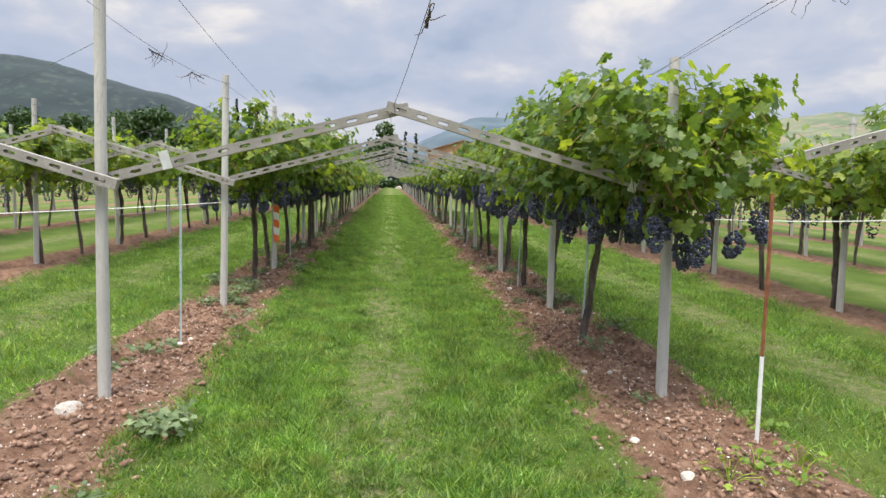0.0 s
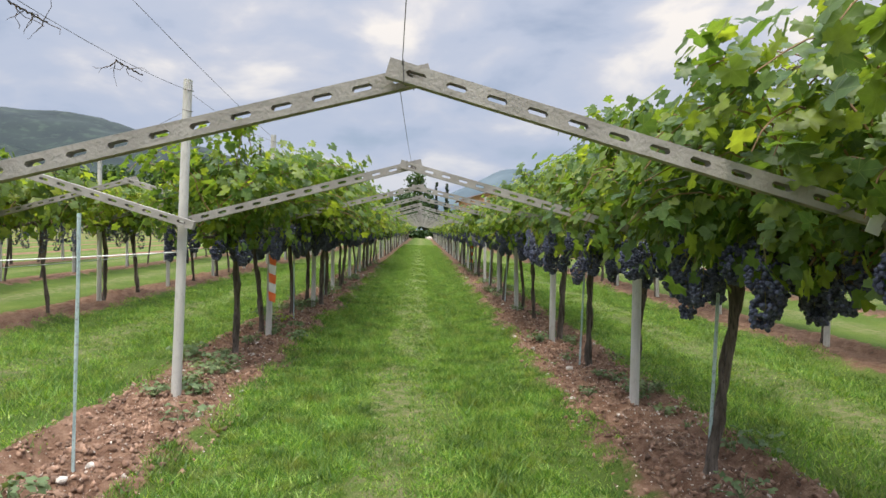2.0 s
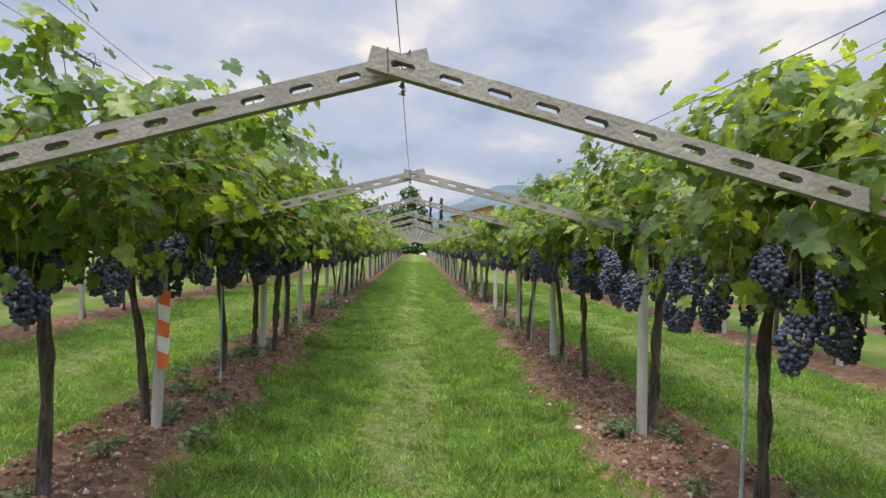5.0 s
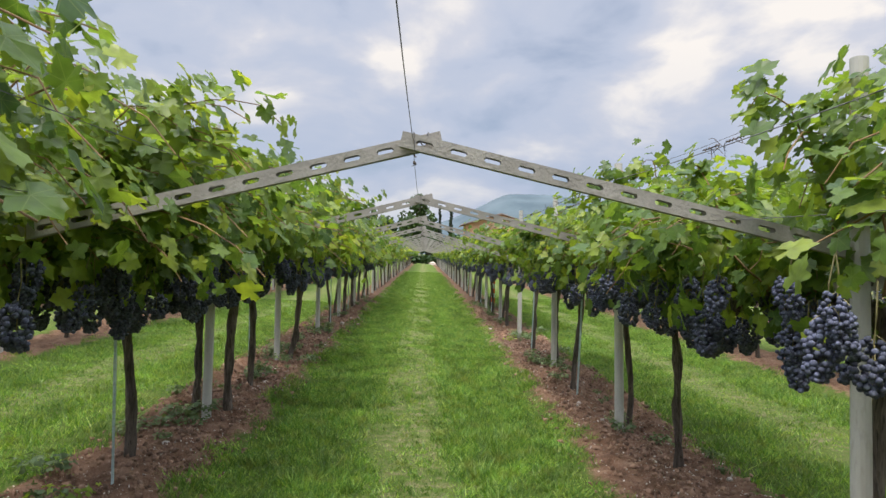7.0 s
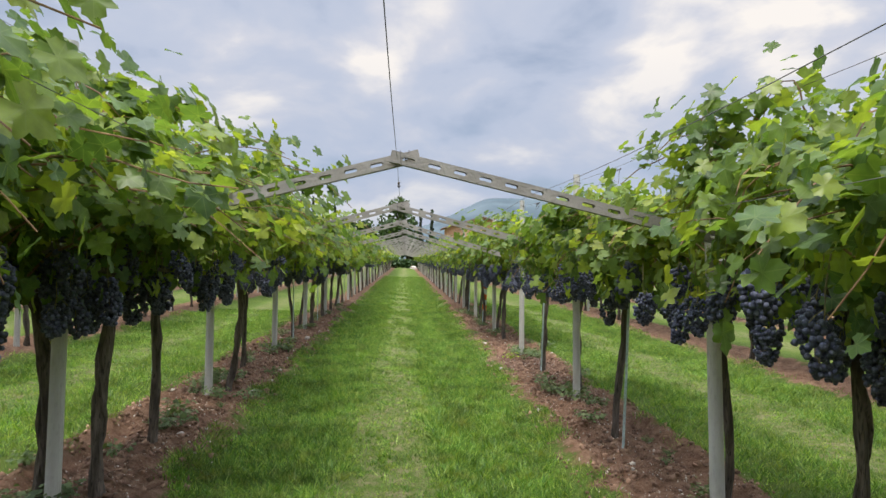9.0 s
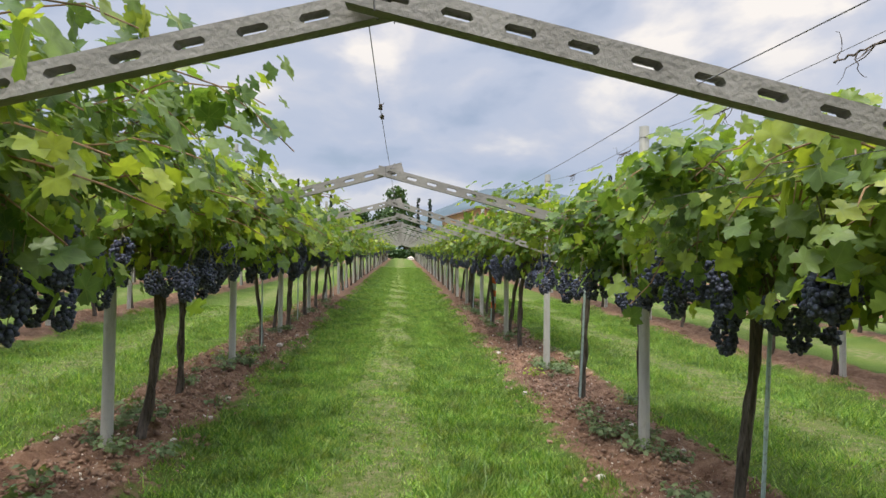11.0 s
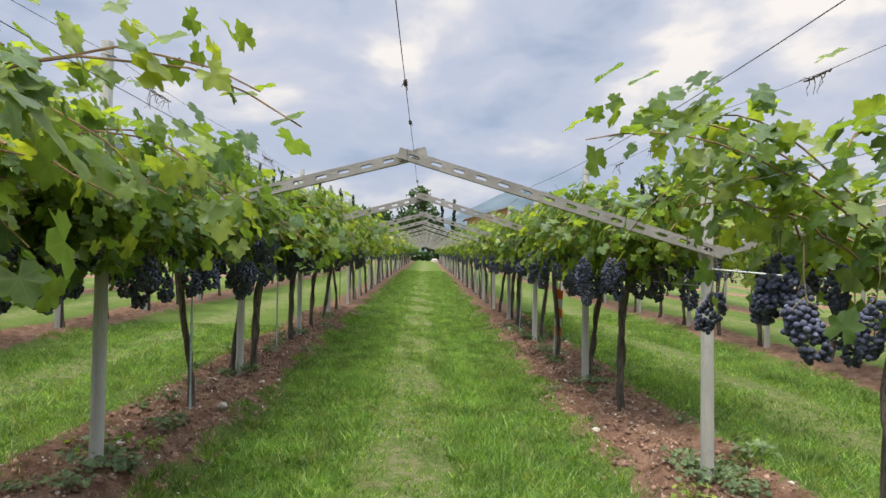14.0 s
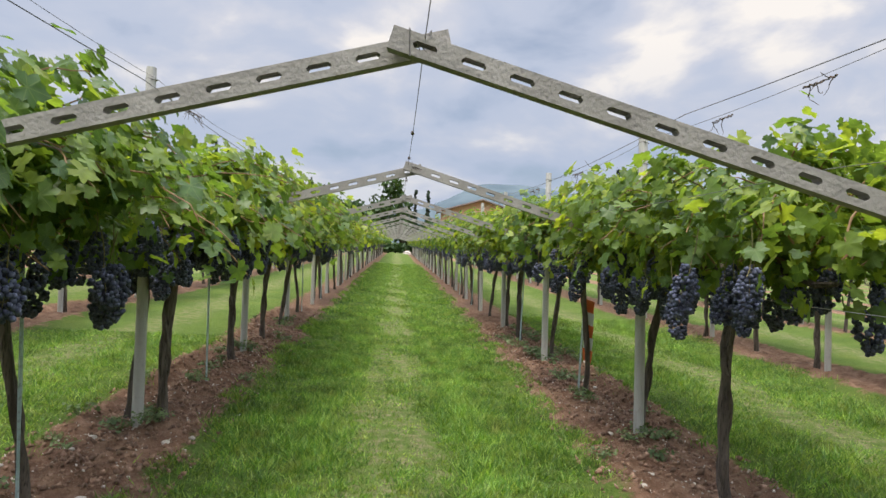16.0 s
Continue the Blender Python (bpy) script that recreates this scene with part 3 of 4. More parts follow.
def house():
    t = tagged(empty("house", pose(8.0, 134, 0)), "peach-plastered house with a low clay-tile roof", "house")
    wl, d, h, ridge = 13.5, 9.0, 7.6, 9.7
    bm = bmesh.new()
    a = [bm.verts.new(p) for p in ((0, 0, 0), (wl, 0, 0), (wl, 0, h), (wl / 2, 0, ridge), (0, 0, h))]
    c = [bm.verts.new((v.co.x, d, v.co.z)) for v in a]
    bm.faces.new(a); bm.faces.new(c[::-1])
    for i in range(5):
        bm.faces.new((a[i], c[i], c[(i + 1) % 5], a[(i + 1) % 5]))
    part("wall", bm, M_wall, t)
    for s in (-1, 1):
        bm = bmesh.new()
        run = wl / 2 + 0.9
        for k in range(26):
            f0, f1 = k / 26, (k + 1.15) / 26
            zr = ridge + 0.16
            drop = (ridge - h) / (wl / 2)
            q = [(wl / 2 + s * run * f, y, zr - drop * run * f + o) for f, o in ((f0, 0.0), (f1, 0.06)) for y in (-0.8, d + 0.8)]
            vs = [bm.verts.new(p) for p in q] + [bm.verts.new((p[0], p[1], p[2] - 0.14)) for p in q]
            for f in ((0, 1, 3, 2), (4, 6, 7, 5), (0, 4, 5, 1), (2, 3, 7, 6), (0, 2, 6, 4), (1, 5, 7, 3)):
                bm.faces.new([vs[i] for i in f])
        r = part("roof", bm, M_roof, t)
        e = bmesh.new()
        x1 = wl / 2 + s * run
        z1 = ridge + 0.02 - (ridge - h) / (wl / 2) * run
        tube(e, [(wl / 2, -0.83, ridge - 0.0), (x1, -0.83, z1)], 0.1, 4)
        part("eave_board", e, M_eave, r)
    for x in (1.6, 5.6, 9.6):
        for z in (1.0, 4.4):
            w = part("window", box(bmesh.new(), (x, -0.06, z), (x + 1.2, 0.02, z + 1.6)), M_eave, t)
            part("pane", box(bmesh.new(), (x + 0.1, -0.1, z + 0.1), (x + 1.1, -0.07, z + 1.5)), M_glass, w)


house()


# ---- pergola ----
BEAM_LEN, JOINT_Z, APEX_Z = math.hypot(ROW, 0.535), 1.47, 2.005


def beam_mesh():
    """A slotted concrete beam, from the post (0) to just past the ridge, along +x."""
    bm = bmesh.new()
    L0, L1, H, T = -0.09, BEAM_LEN + 0.07, 0.067, 0.05
    n, r = 14, 0.008
    step = (L1 - L0 - 0.06) / n
    xs, slot = [L0], []
    for i in range(n):
        a = L0 + 0.03 + step * i + step * 0.25
        b = a + step * 0.5
        slot.append((len(xs), len(xs) + 2))
        xs += [a, a + r, b - r, b]
    xs.append(L1)
    zs = [-H / 2, -0.011, -0.011 + r, 0.011 - r, 0.011, H / 2]
    V = [[bm.verts.new((x, -T / 2, z)) for z in zs] for x in xs]
    hole = {}
    for a, b in slot:
        for i in (a, a + 1, a + 2):
            for j in (1, 2, 3):
                hole[i, j] = None
        for i, j, keep in ((a, 1, (0, 1, 3)), (a, 3, (0, 2, 3)), (a + 2, 1, (0, 1, 2)), (a + 2, 3, (1, 2, 3))):
            hole[i, j] = keep
    for i in range(len(xs) - 1):
        for j in range(5):
            q = (V[i][j], V[i + 1][j], V[i + 1][j + 1], V[i][j + 1])
            if (i, j) not in hole:
                bm.faces.new(q)
            elif hole[i, j]:
                bm.faces.new([q[k] for k in hole[i, j]])
    bmesh.ops.delete(bm, geom=[v for v in bm.verts if not v.link_faces], context="VERTS")
    out = bmesh.ops.extrude_face_region(bm, geom=list(bm.faces))
    for g in out["geom"]:
        if isinstance(g, bmesh.types.BMVert):
            g.co.y += T
    return bm


def bolt_mesh():
    return tube(bmesh.new(), [(0.0, -0.045, 0), (0.0, -0.026, 0)], 0.012, 6)


def first_beam():
    t = tagged(empty("pergola_beam"), "grey slotted concrete roof beam of the pergola", "beam", "pergola beams")
    part("body", beam_mesh(), M_beam, t)
    part("bolt", bolt_mesh(), M_rustwire, t)
    part("tie_wire", tube(bmesh.new(), [(BEAM_LEN, -0.027, -0.038), (BEAM_LEN - 0.02, -0.03, 0.0), (BEAM_LEN + 0.02, -0.027, 0.038), (BEAM_LEN + 0.025, 0.027, 0.038), (BEAM_LEN, 0.027, -0.038)], 0.0018, 4), M_rustwire, t)
    return t


TILT_BEAM = math.degrees(math.atan2(APEX_Z - JOINT_Z, ROW))
# the walked lane's beams are hung unevenly: bay to (shift along y, shift across of the right beam, joint height and tilt left, right)
HUNG = {0: (0.0, 0.0, 1.502, 14.8, 1.477, 15.5), 1: (0.0, -0.05, 1.478, 15.55, 1.495, 14.5), 2: (0.09, 0.01, 1.525, 14.8, 1.596, 12.2),
        3: (-0.03, 0.02, 1.522, 15.3, 1.598, 12.5), 4: (0.0, -0.04, 1.485, 16.2, 1.542, 13.5), 5: (0.07, -0.07, 1.507, 15.5, 1.48, 15.7)}


def beam_pose(lane, k, side, rng):
    """side -1: rises to the right from the row on the lane's left."""
    x0, y = lane * LANE, Y0 + BAY * k
    jz, tilt, dx = JOINT_Z + rng.uniform(-0.01, 0.01), TILT_BEAM + rng.uniform(-0.4, 0.4), 0.0
    if lane == 0 and k in HUNG:
        dy, dx, zl, tl, zr, tr = HUNG[k]
        y += dy
        jz, tilt = (zl, tl) if side < 0 else (zr, tr)
    if side < 0:
        return pose(x0 - ROW + 0.04 + dx * 0.5, y + 0.08, jz, 0, -tilt, 0.5)
    return pose(x0 + ROW + 0.04 + dx, y - 0.065, jz, 0, -tilt, 177.2)


def build_pergola():
    rng = random.Random(4)
    model = first_beam()
    used = False
    for lane, last in ((0, 31), (-1, 22), (1, 22), (-2, 12), (2, 12), (-3, 8), (3, 8)):
        for k in range(0, last):
            for side in (-1, 1):
                m = beam_pose(lane, k, side, rng)
                if not used:
                    model.matrix_world, used = m, True
                else:
                    copy_thing(model, m)


build_pergola()


def post_mesh(h, w, seed):
    """A spun concrete post: round, slightly tapered and uneven."""
    rng = random.Random(seed)
    bm = bmesh.new()
    pts, rad = [], []
    n = 14
    for i in range(n + 1):
        f = i / n
        pts.append((0.006 * math.sin(3 * f + seed), 0.006 * math.cos(2.1 * f + seed), -0.25 + (h + 0.25) * f))
        rad.append(w * (1.08 - 0.16 * f))
    rings = []
    for p, r in zip(pts, rad):
        ring = []
        for s in range(14):
            k = r * 1.04 * (1 + rng.uniform(-0.012, 0.012))
            ring.append(bm.verts.new((p[0] + k * math.cos(s * math.pi / 7), p[1] + k * math.sin(s * math.pi / 7), p[2])))
        rings.append(ring)
    for a, b in zip(rings, rings[1:]):
        for s in range(14):
            bm.faces.new((a[s], a[(s + 1) % 14], b[(s + 1) % 14], b[s]))
    bm.faces.new(rings[0][::-1]); bm.faces.new(rings[-1])
    return bm


def first_post(h, seed):
    t = tagged(empty("pergola_post"), "weathered pale concrete post standing in tilled soil", "post", "pergola posts")
    part("shaft", post_mesh(h, 0.037, seed), M_concrete, t)
    for z in (h - 0.09, h - 0.26):
        pts = [(0.042 * math.cos(a), 0.042 * math.sin(a), z + 0.006 * math.sin(2 * a)) for a in [i * math.pi / 5 for i in range(11)]]
        part("wire_tie", tube(bmesh.new(), pts, 0.003, 4), M_rustwire, t)
    return t


ROWS_X = [s * (ROW + LANE * i) for i in range(4) for s in (-1, 1)]
# where the nearest posts stand off the even spacing: (row, bay) to x, y
PLACED = {(0, 0): (-1.88, 4.55), (0, 1): (-1.9, 7.72), (0, 2): (-1.88, 10.88), (0, 3): (-1.83, 14.1), (0, 4): (-1.9, 17.16), (0, 6): (-1.88, 23.4),
          (1, 0): (1.96, 4.55), (1, 1): (1.94, 7.76), (1, 2): (1.85, 10.8), (1, 3): (1.84, 13.98), (1, 4): (1.9, 17.2), (1, 5): (1.89, 20.37), (1, 6): (1.9, 23.52), (1, 7): (1.86, 26.63)}
ROW_POSTS = {0: 31, 1: 22, 2: 12, 3: 8}


def build_posts():
    rng = random.Random(9)
    models = {h: first_post(h, i + 1) for i, h in enumerate((2.65, 2.42, 3.1))}
    started = set()
    for i, x in enumerate(ROWS_X):
        for k in range(0, ROW_POSTS[i // 2]):
            h = (2.65 if x < 0 else 2.42)
            if x < 0 and k == 0 and i < 2:
                h = 3.1
            px, py = PLACED.get((i, k), (x + rng.uniform(-0.02, 0.02), Y0 + BAY * k))
            m = pose(px, py, 0, -2.3 + rng.uniform(-0.4, 0.4), (0.4 if k < 3 else -0.8) + rng.uniform(-0.3, 0.3), rng.uniform(-6, 6))
            if h not in started:
                started.add(h)
                models[h].matrix_world = m
            else:
                copy_thing(models[h], m)


build_posts()


# ---- wires ----
def wire(name, pts, r, mat, label, group=""):
    ob = part(name, tube(bmesh.new(), pts, r, 5), mat)
    return tagged(ob, label, "wire", group)


def sag(a, b, drop, n=10):
    a, b = Vector(a), Vector(b)
    return [tuple(a.lerp(b, i / n) - Vector((0, 0, drop * 4 * (i / n) * (1 - i / n)))) for i in range(n + 1)]


def span(x, z, k0, k1, drop, jitter, rng, n=8):
    out = []
    for k in range(k0, k1):
        s = sag((x, Y0 + BAY * k + 0.03, z), (x, Y0 + BAY * (k + 1) + 0.03, z), drop * rng.uniform(0.6, 1.3), n)
        out += s[:-1]
    return out + [s[-1]]


def tendrils(center, seed, size, n):
    """A dead shoot wound round a wire, with curled ends."""
    rng = random.Random(seed)
    t = tagged(empty("dry_shoot", pose(*center)), "dead brown vine shoot tangled round a wire", "dead shoot", "dry shoots on the wires")
    for _ in range(n):
        p = Vector((0, rng.uniform(-size, size), 0))
        d = Vector((rng.uniform(-1, 1), rng.uniform(-0.6, 0.6), rng.uniform(-1.4, 0.4))).normalized()
        pts = [tuple(p)]
        for _ in range(6):
            d = (d + Vector((rng.uniform(-0.8, 0.8), rng.uniform(-0.8, 0.8), rng.uniform(-0.9, 0.6)))).normalized()
            p = p + d * size * rng.uniform(0.08, 0.2)
            pts.append(tuple(p))
        part("twig", tube(bmesh.new(), pts, [0.003, 0.0026, 0.0024, 0.002, 0.0017, 0.0015, 0.0012], 4), M_tendril, t)
    core = [(0.005 * math.sin(9 * i), -size + 2 * size * i / 12, 0.005 * math.cos(9 * i)) for i in range(13)]
    part("wound_stem", tube(bmesh.new(), core, 0.0045, 5, 0, 0.5, rng), M_tendril, t)


def build_wires():
    rng = random.Random(21)
    # the ridge wire runs from apex to apex
    wire("ridge_wire", sag((0.3, -1.5, 2.5), (0.02, Y0, APEX_Z + 0.02), 0.1) + span(0.0, APEX_Z + 0.02, 0, 20, 0.03, 0, rng)[1:], 0.0015, M_rustwire, "thin dark ridge wire strung between the beams", "vineyard wires")
    for x, z in ((-ROW, 2.56), (ROW, 2.34), (-ROW - LANE, 2.5), (ROW + LANE, 2.34)):
        wire("top_wire", [(x * 0.9, -2.5, z + 0.5)] + span(x, z, 0, 14, 0.05, 0, rng), 0.0017, M_rustwire, "thin dark top wire strung along the posts", "vineyard wires")
    wire("top_wire", sag((-1.15, -2.0, 3.25), (-ROW, Y0 + 2 * BAY, 2.6), 0.1), 0.002, M_rustwire, "sagging dark wire strung to a post top", "vineyard wires")
    wire("top_wire", sag((2.6, -2.0, 3.3), (ROW + 0.6, Y0 + 3 * BAY, 2.2), 0.12), 0.002, M_rustwire, "sagging dark wire strung to a post top", "vineyard wires")
    for x in (-ROW, ROW, -ROW - LANE, ROW + LANE):
        wire("trellis_wire", span(x + 0.05, 1.25, 0, 14, 0.03, 0, rng), 0.0018, M_steel, "galvanised trellis wire along the row", "vineyard wires")
    for x in (-1.2, -0.75, 0.75, 1.2):
        z = APEX_Z + 0.055 - (APEX_Z - JOINT_Z) * abs(x) / ROW
        wire("trellis_wire", span(x, z, 1 if x < 0 else 0, 14, 0.03, 0, rng), 0.0012, M_rustwire, "galvanised trellis wire along the beams", "vineyard wires")
    for k in (0, 1, 3, 5):
        wire("cross_wire", sag((-ROW, Y0 + BAY * k + 0.1, 2.4), (-ROW - LANE, Y0 + BAY * k + 0.1, 2.35), 0.55), 0.0017, M_rustwire, "slack thin cross wire between two rows", "vineyard wires")
    wire("cross_wire", sag((-ROW, Y0 + BAY + 0.1, 1.22), (-ROW - LANE - 0.1, Y0 - 1.8, 1.18), 0.05), 0.004, M_white, "white plastic-coated wire between two rows", "vineyard wires")
    wire("cross_wire", sag((ROW, Y0 + 0.5, 1.3), (ROW + LANE, Y0 + 1.2, 1.34), 0.06), 0.004, M_white, "white plastic-coated wire between two rows", "vineyard wires")
    wire("cross_wire", sag((ROW, Y0 + 5 * BAY, 1.36), (ROW + LANE, Y0 + 5 * BAY + 0.3, 1.32), 0.05), 0.004, M_white, "white plastic-coated wire between two rows", "vineyard wires")
    spots = [(-ROW, 2.5), (ROW, 2.3), (0.0, 2.03)]
    i = 0
    for k in range(0, 9):
        for x, z in spots:
            if x == 0 and k < 1:
                continue
            for _ in range(2):
                y = Y0 + BAY * (k + rng.uniform(0.1, 0.9))
                i += 1
                tendrils((x, y, z - 0.02), i, 0.03 if x == 0 else rng.uniform(0.1, 0.2), 2 if x == 0 else rng.randint(4, 8))
    tendrils((-1.5, 4.3, 2.83), 400, 0.3, 9)
    tendrils((0.13, 2.6, 2.11), 401, 0.12, 4)
    tendrils((1.82, 2.9, 2.46), 402, 0.25, 9)
    tendrils((2.55, 3.6, 2.80), 403, 0.15, 6)


build_wires()


# ---- vines ----
def trunk_mesh(seed, at_post):
    """A gnarled, twisted stem, splitting in two near the top."""
    rng = random.Random(seed)
    bm = bmesh.new()
    p = Vector((0, 0, -0.08))
    pts, n = [], 13
    ph, am = rng.uniform(0, 6), rng.uniform(0.018, 0.06)
    for i in range(n + 1):
        f = i / n
        pts.append((am * math.sin(ph + 4.2 * f) - am * math.sin(ph), am * math.cos(ph + 3.3 * f) - am * math.cos(ph), -0.08 + 1.46 * f))
    r0 = rng.uniform(0.023, 0.035)
    tube(bm, pts, [r0 * (1.45 if i == 0 else 1.2 if i == 1 else 1.0 + 0.2 * (i > n - 2)) * rng.uniform(0.88, 1.12) for i in range(n + 1)], 9, 0.3, 0.24, rng)
    if rng.random() < 0.5:
        tube(bm, [(a + 0.035 * math.sin(0.9 * j + ph), b + 0.035 * math.cos(0.9 * j + ph), c) for j, (a, b, c) in enumerate(pts)], r0 * 0.6, 6, 0.3, 0.18, rng)
    return bm, pts[-1]


def cordon_mesh(top, seed):
    rng = random.Random(seed + 50)
    bm = bmesh.new()
    for s in (-1, 1):
        pts = [Vector(top) - Vector((0, 0, 0.12))]
        for i in range(6):
            pts.append(Vector((top[0] + rng.uniform(-0.04, 0.04), top[1] + s * (0.08 + 0.14 * i), 1.36 + 0.03 * math.sin(i) + rng.uniform(-0.02, 0.03))))
        tube(bm, [tuple(q) for q in pts], [0.03, 0.03, 0.026, 0.024, 0.02, 0.017, 0.012], 7, 0.2, 0.18, rng)
    return bm


def shoots(seed, count, upright, low=1.0, wide=1.25):
    """Canes from the cordon, out along the beams to both sides and drooping at the tips; some stand up."""
    rng = np.random.default_rng(seed)
    out = []
    for i in range(count):
        s = 1 if rng.random() < 0.62 else -1
        y = rng.uniform(-0.82, 0.82)
        p = np.array((rng.uniform(-0.1, 0.1), y, 1.4 + rng.uniform(-0.06, 0.12)))
        if rng.random() < upright:
            reach, lift, n = rng.uniform(0.1, 0.6), low * rng.uniform(0.75, 1.1), 9
        else:
            reach, lift, n = rng.uniform(0.45, wide if s > 0 else 0.8), low * rng.uniform(0.34, 0.85), 10
        droop = rng.uniform(0.05, 0.4)
        dy = rng.uniform(-0.45, 0.45)
        pts = []
        for j in range(n + 1):
            f = j / n
            pts.append(p + np.array((s * reach * f, dy * f, lift * math.sin(f * 1.9) - droop * f ** 3)) + rng.normal(size=3) * 0.012)
        out.append(np.array(pts))
    return out


def foliage_mesh(name, canes, per, detail, size, seed):
    """Leaves set along the canes on short stalks, mostly facing up and outwards."""
    rng = np.random.default_rng(seed + 900)
    P, Nn = [], []
    for c in canes:
        k = rng.integers(int(per * 0.75), int(per * 1.25) + 1)
        f = rng.uniform(0.02, 1.0, k) * (len(c) - 1)
        i = np.minimum(f.astype(int), len(c) - 2)
        base = c[i] + (c[i + 1] - c[i]) * (f - i)[:, None]
        off = rng.normal(size=(k, 3)) * (0.085, 0.085, 0.075)
        P.append(base + off + (0, 0, 0.02))
        nrm = np.stack([np.sign(base[:, 0] + 0.001) * 0.55 + off[:, 0] * 5, off[:, 1] * 5, 0.75 + off[:, 2] * 3], -1) + rng.normal(size=(k, 3)) * 0.45
        Nn.append(nrm)
    # a skirt of leaves hanging below the cordon
    k = int(per * len(canes) * 0.11)
    P.append(np.stack([rng.normal(0, 0.28, k), rng.uniform(-0.85, 0.85, k), rng.uniform(1.22, 1.62, k)], -1))
    Nn.append(np.stack([np.sign(rng.normal(size=k)) * 1.0, rng.normal(size=k) * 0.6, rng.normal(size=k) * 0.35 + 0.2], -1))
    P, Nn = np.concatenate(P), np.concatenate(Nn)
    n = len(P)
    # leaf tips point downhill
    spin = rng.normal(0, 0.8, n) + math.pi / 2
    v, f = scatter(LEAF[detail], P, Nn, spin, rng.uniform(0.6, 1.25, n) * size)
    me = raw(name, v, f, M_leaf)
    me.attributes.new("blade", "FLOAT_VECTOR", "POINT").data.foreach_set("vector", np.tile(LEAF[detail][0], (n, 1)).astype(np.float32).ravel())
    return me


def cane_mesh(canes, sides, stride=1):
    bm = bmesh.new()
    for c in canes:
        pts = [tuple(q) for q in c[::stride]]
        n = len(pts)
        tube(bm, pts, [0.0065 - 0.0045 * i / n for i in range(n)], sides)
    return bm


def berry(segments):
    if segments == 4:
        v = [(0, 0, -1), (1, 0, 0), (0, 1, 0), (-1, 0, 0), (0, -1, 0), (0, 0, 1)]
        f = [(0, 2, 1), (0, 3, 2), (0, 4, 3), (0, 1, 4), (5, 1, 2), (5, 2, 3), (5, 3, 4), (5, 4, 1)]
        return np.array(v, float), np.array(f)
    v = [(0, 0, -1)]
    for z in (-0.5, 0.1, 0.64):
        v += [(math.sqrt(1 - z * z) * math.cos(2 * math.pi * i / 6), math.sqrt(1 - z * z) * math.sin(2 * math.pi * i / 6), z) for i in range(6)]
    v.append((0, 0, 1))
    f = [(0, 1 + (i + 1) % 6, 1 + i) for i in range(6)]
    for r in (1, 7):
        for i in range(6):
            j = (i + 1) % 6
            f += [(r + i, r + j, r + 6 + j), (r + i, r + 6 + j, r + 6 + i)]
    f += [(13 + i, 13 + (i + 1) % 6, 19) for i in range(6)]
    return np.array(v, float), np.array(f)


def bunch_mesh(seed, segments, count, length):
    """A hanging, shouldered bunch of berries, its top at the origin."""
    rng = np.random.default_rng(seed)
    b = berry(segments)
    z = -length * rng.random(count) ** 0.85
    g = -z / length
    rad = 0.047 * np.sin(np.clip(0.35 + g * 2.55, 0, 2.95)) + 0.01
    an = rng.uniform(0, 6.283, count)
    q = rng.uniform(0.75, 1.0, count)
    P = np.stack([rad * q * np.cos(an) + 0.02 * np.sin(seed + 3 * g), rad * q * np.sin(an), z - 0.03], -1)
    for _ in range(12):
        d = P[:, None] - P[None]
        l = np.linalg.norm(d, axis=-1) + np.eye(count)
        push = np.clip(0.0175 - l, 0, None) / l * 0.35
        P = P + (d * push[..., None]).sum(1)
    s = rng.uniform(0.0105, 0.0132, count)
    v, t = scatter(b, P, rng.normal(size=(count, 3)), rng.uniform(0, 6, count), s)
    me = raw("grape_bunch", v, t, M_grape)
    me.polygons.foreach_set("use_smooth", [True] * len(me.polygons))
    return me


BUNCH_NEAR = [bunch_mesh(300 + i, 6, c, l) for i, (c, l) in enumerate(((95, 0.18), (115, 0.21), (80, 0.15), (125, 0.24)))]
BUNCH_FAR = [bunch_mesh(320 + i, 4, 42, l) for i, l in enumerate((0.2, 0.25))]


def stalk_mesh():
    bm = bmesh.new()
    tube(bm, [(0, 0, -0.17), (0.004, 0.003, -0.1), (0.006, 0, -0.02), (0, 0.004, 0.05), (0.01, 0, 0.15)], [0.0015, 0.002, 0.003, 0.003, 0.0025], 5)
    for a, z in ((0.4, -0.04), (2.5, -0.06), (4.4, -0.03)):
        tube(bm, [(0.004, 0, z + 0.02), (0.03 * math.cos(a), 0.03 * math.sin(a), z), (0.05 * math.cos(a), 0.05 * math.sin(a), z - 0.02)], 0.0015, 4)
    ob = part("stalk_shape", bm, M_stalk)
    me = ob.data
    bpy.data.objects.remove(ob)
    return me


STALK = stalk_mesh()


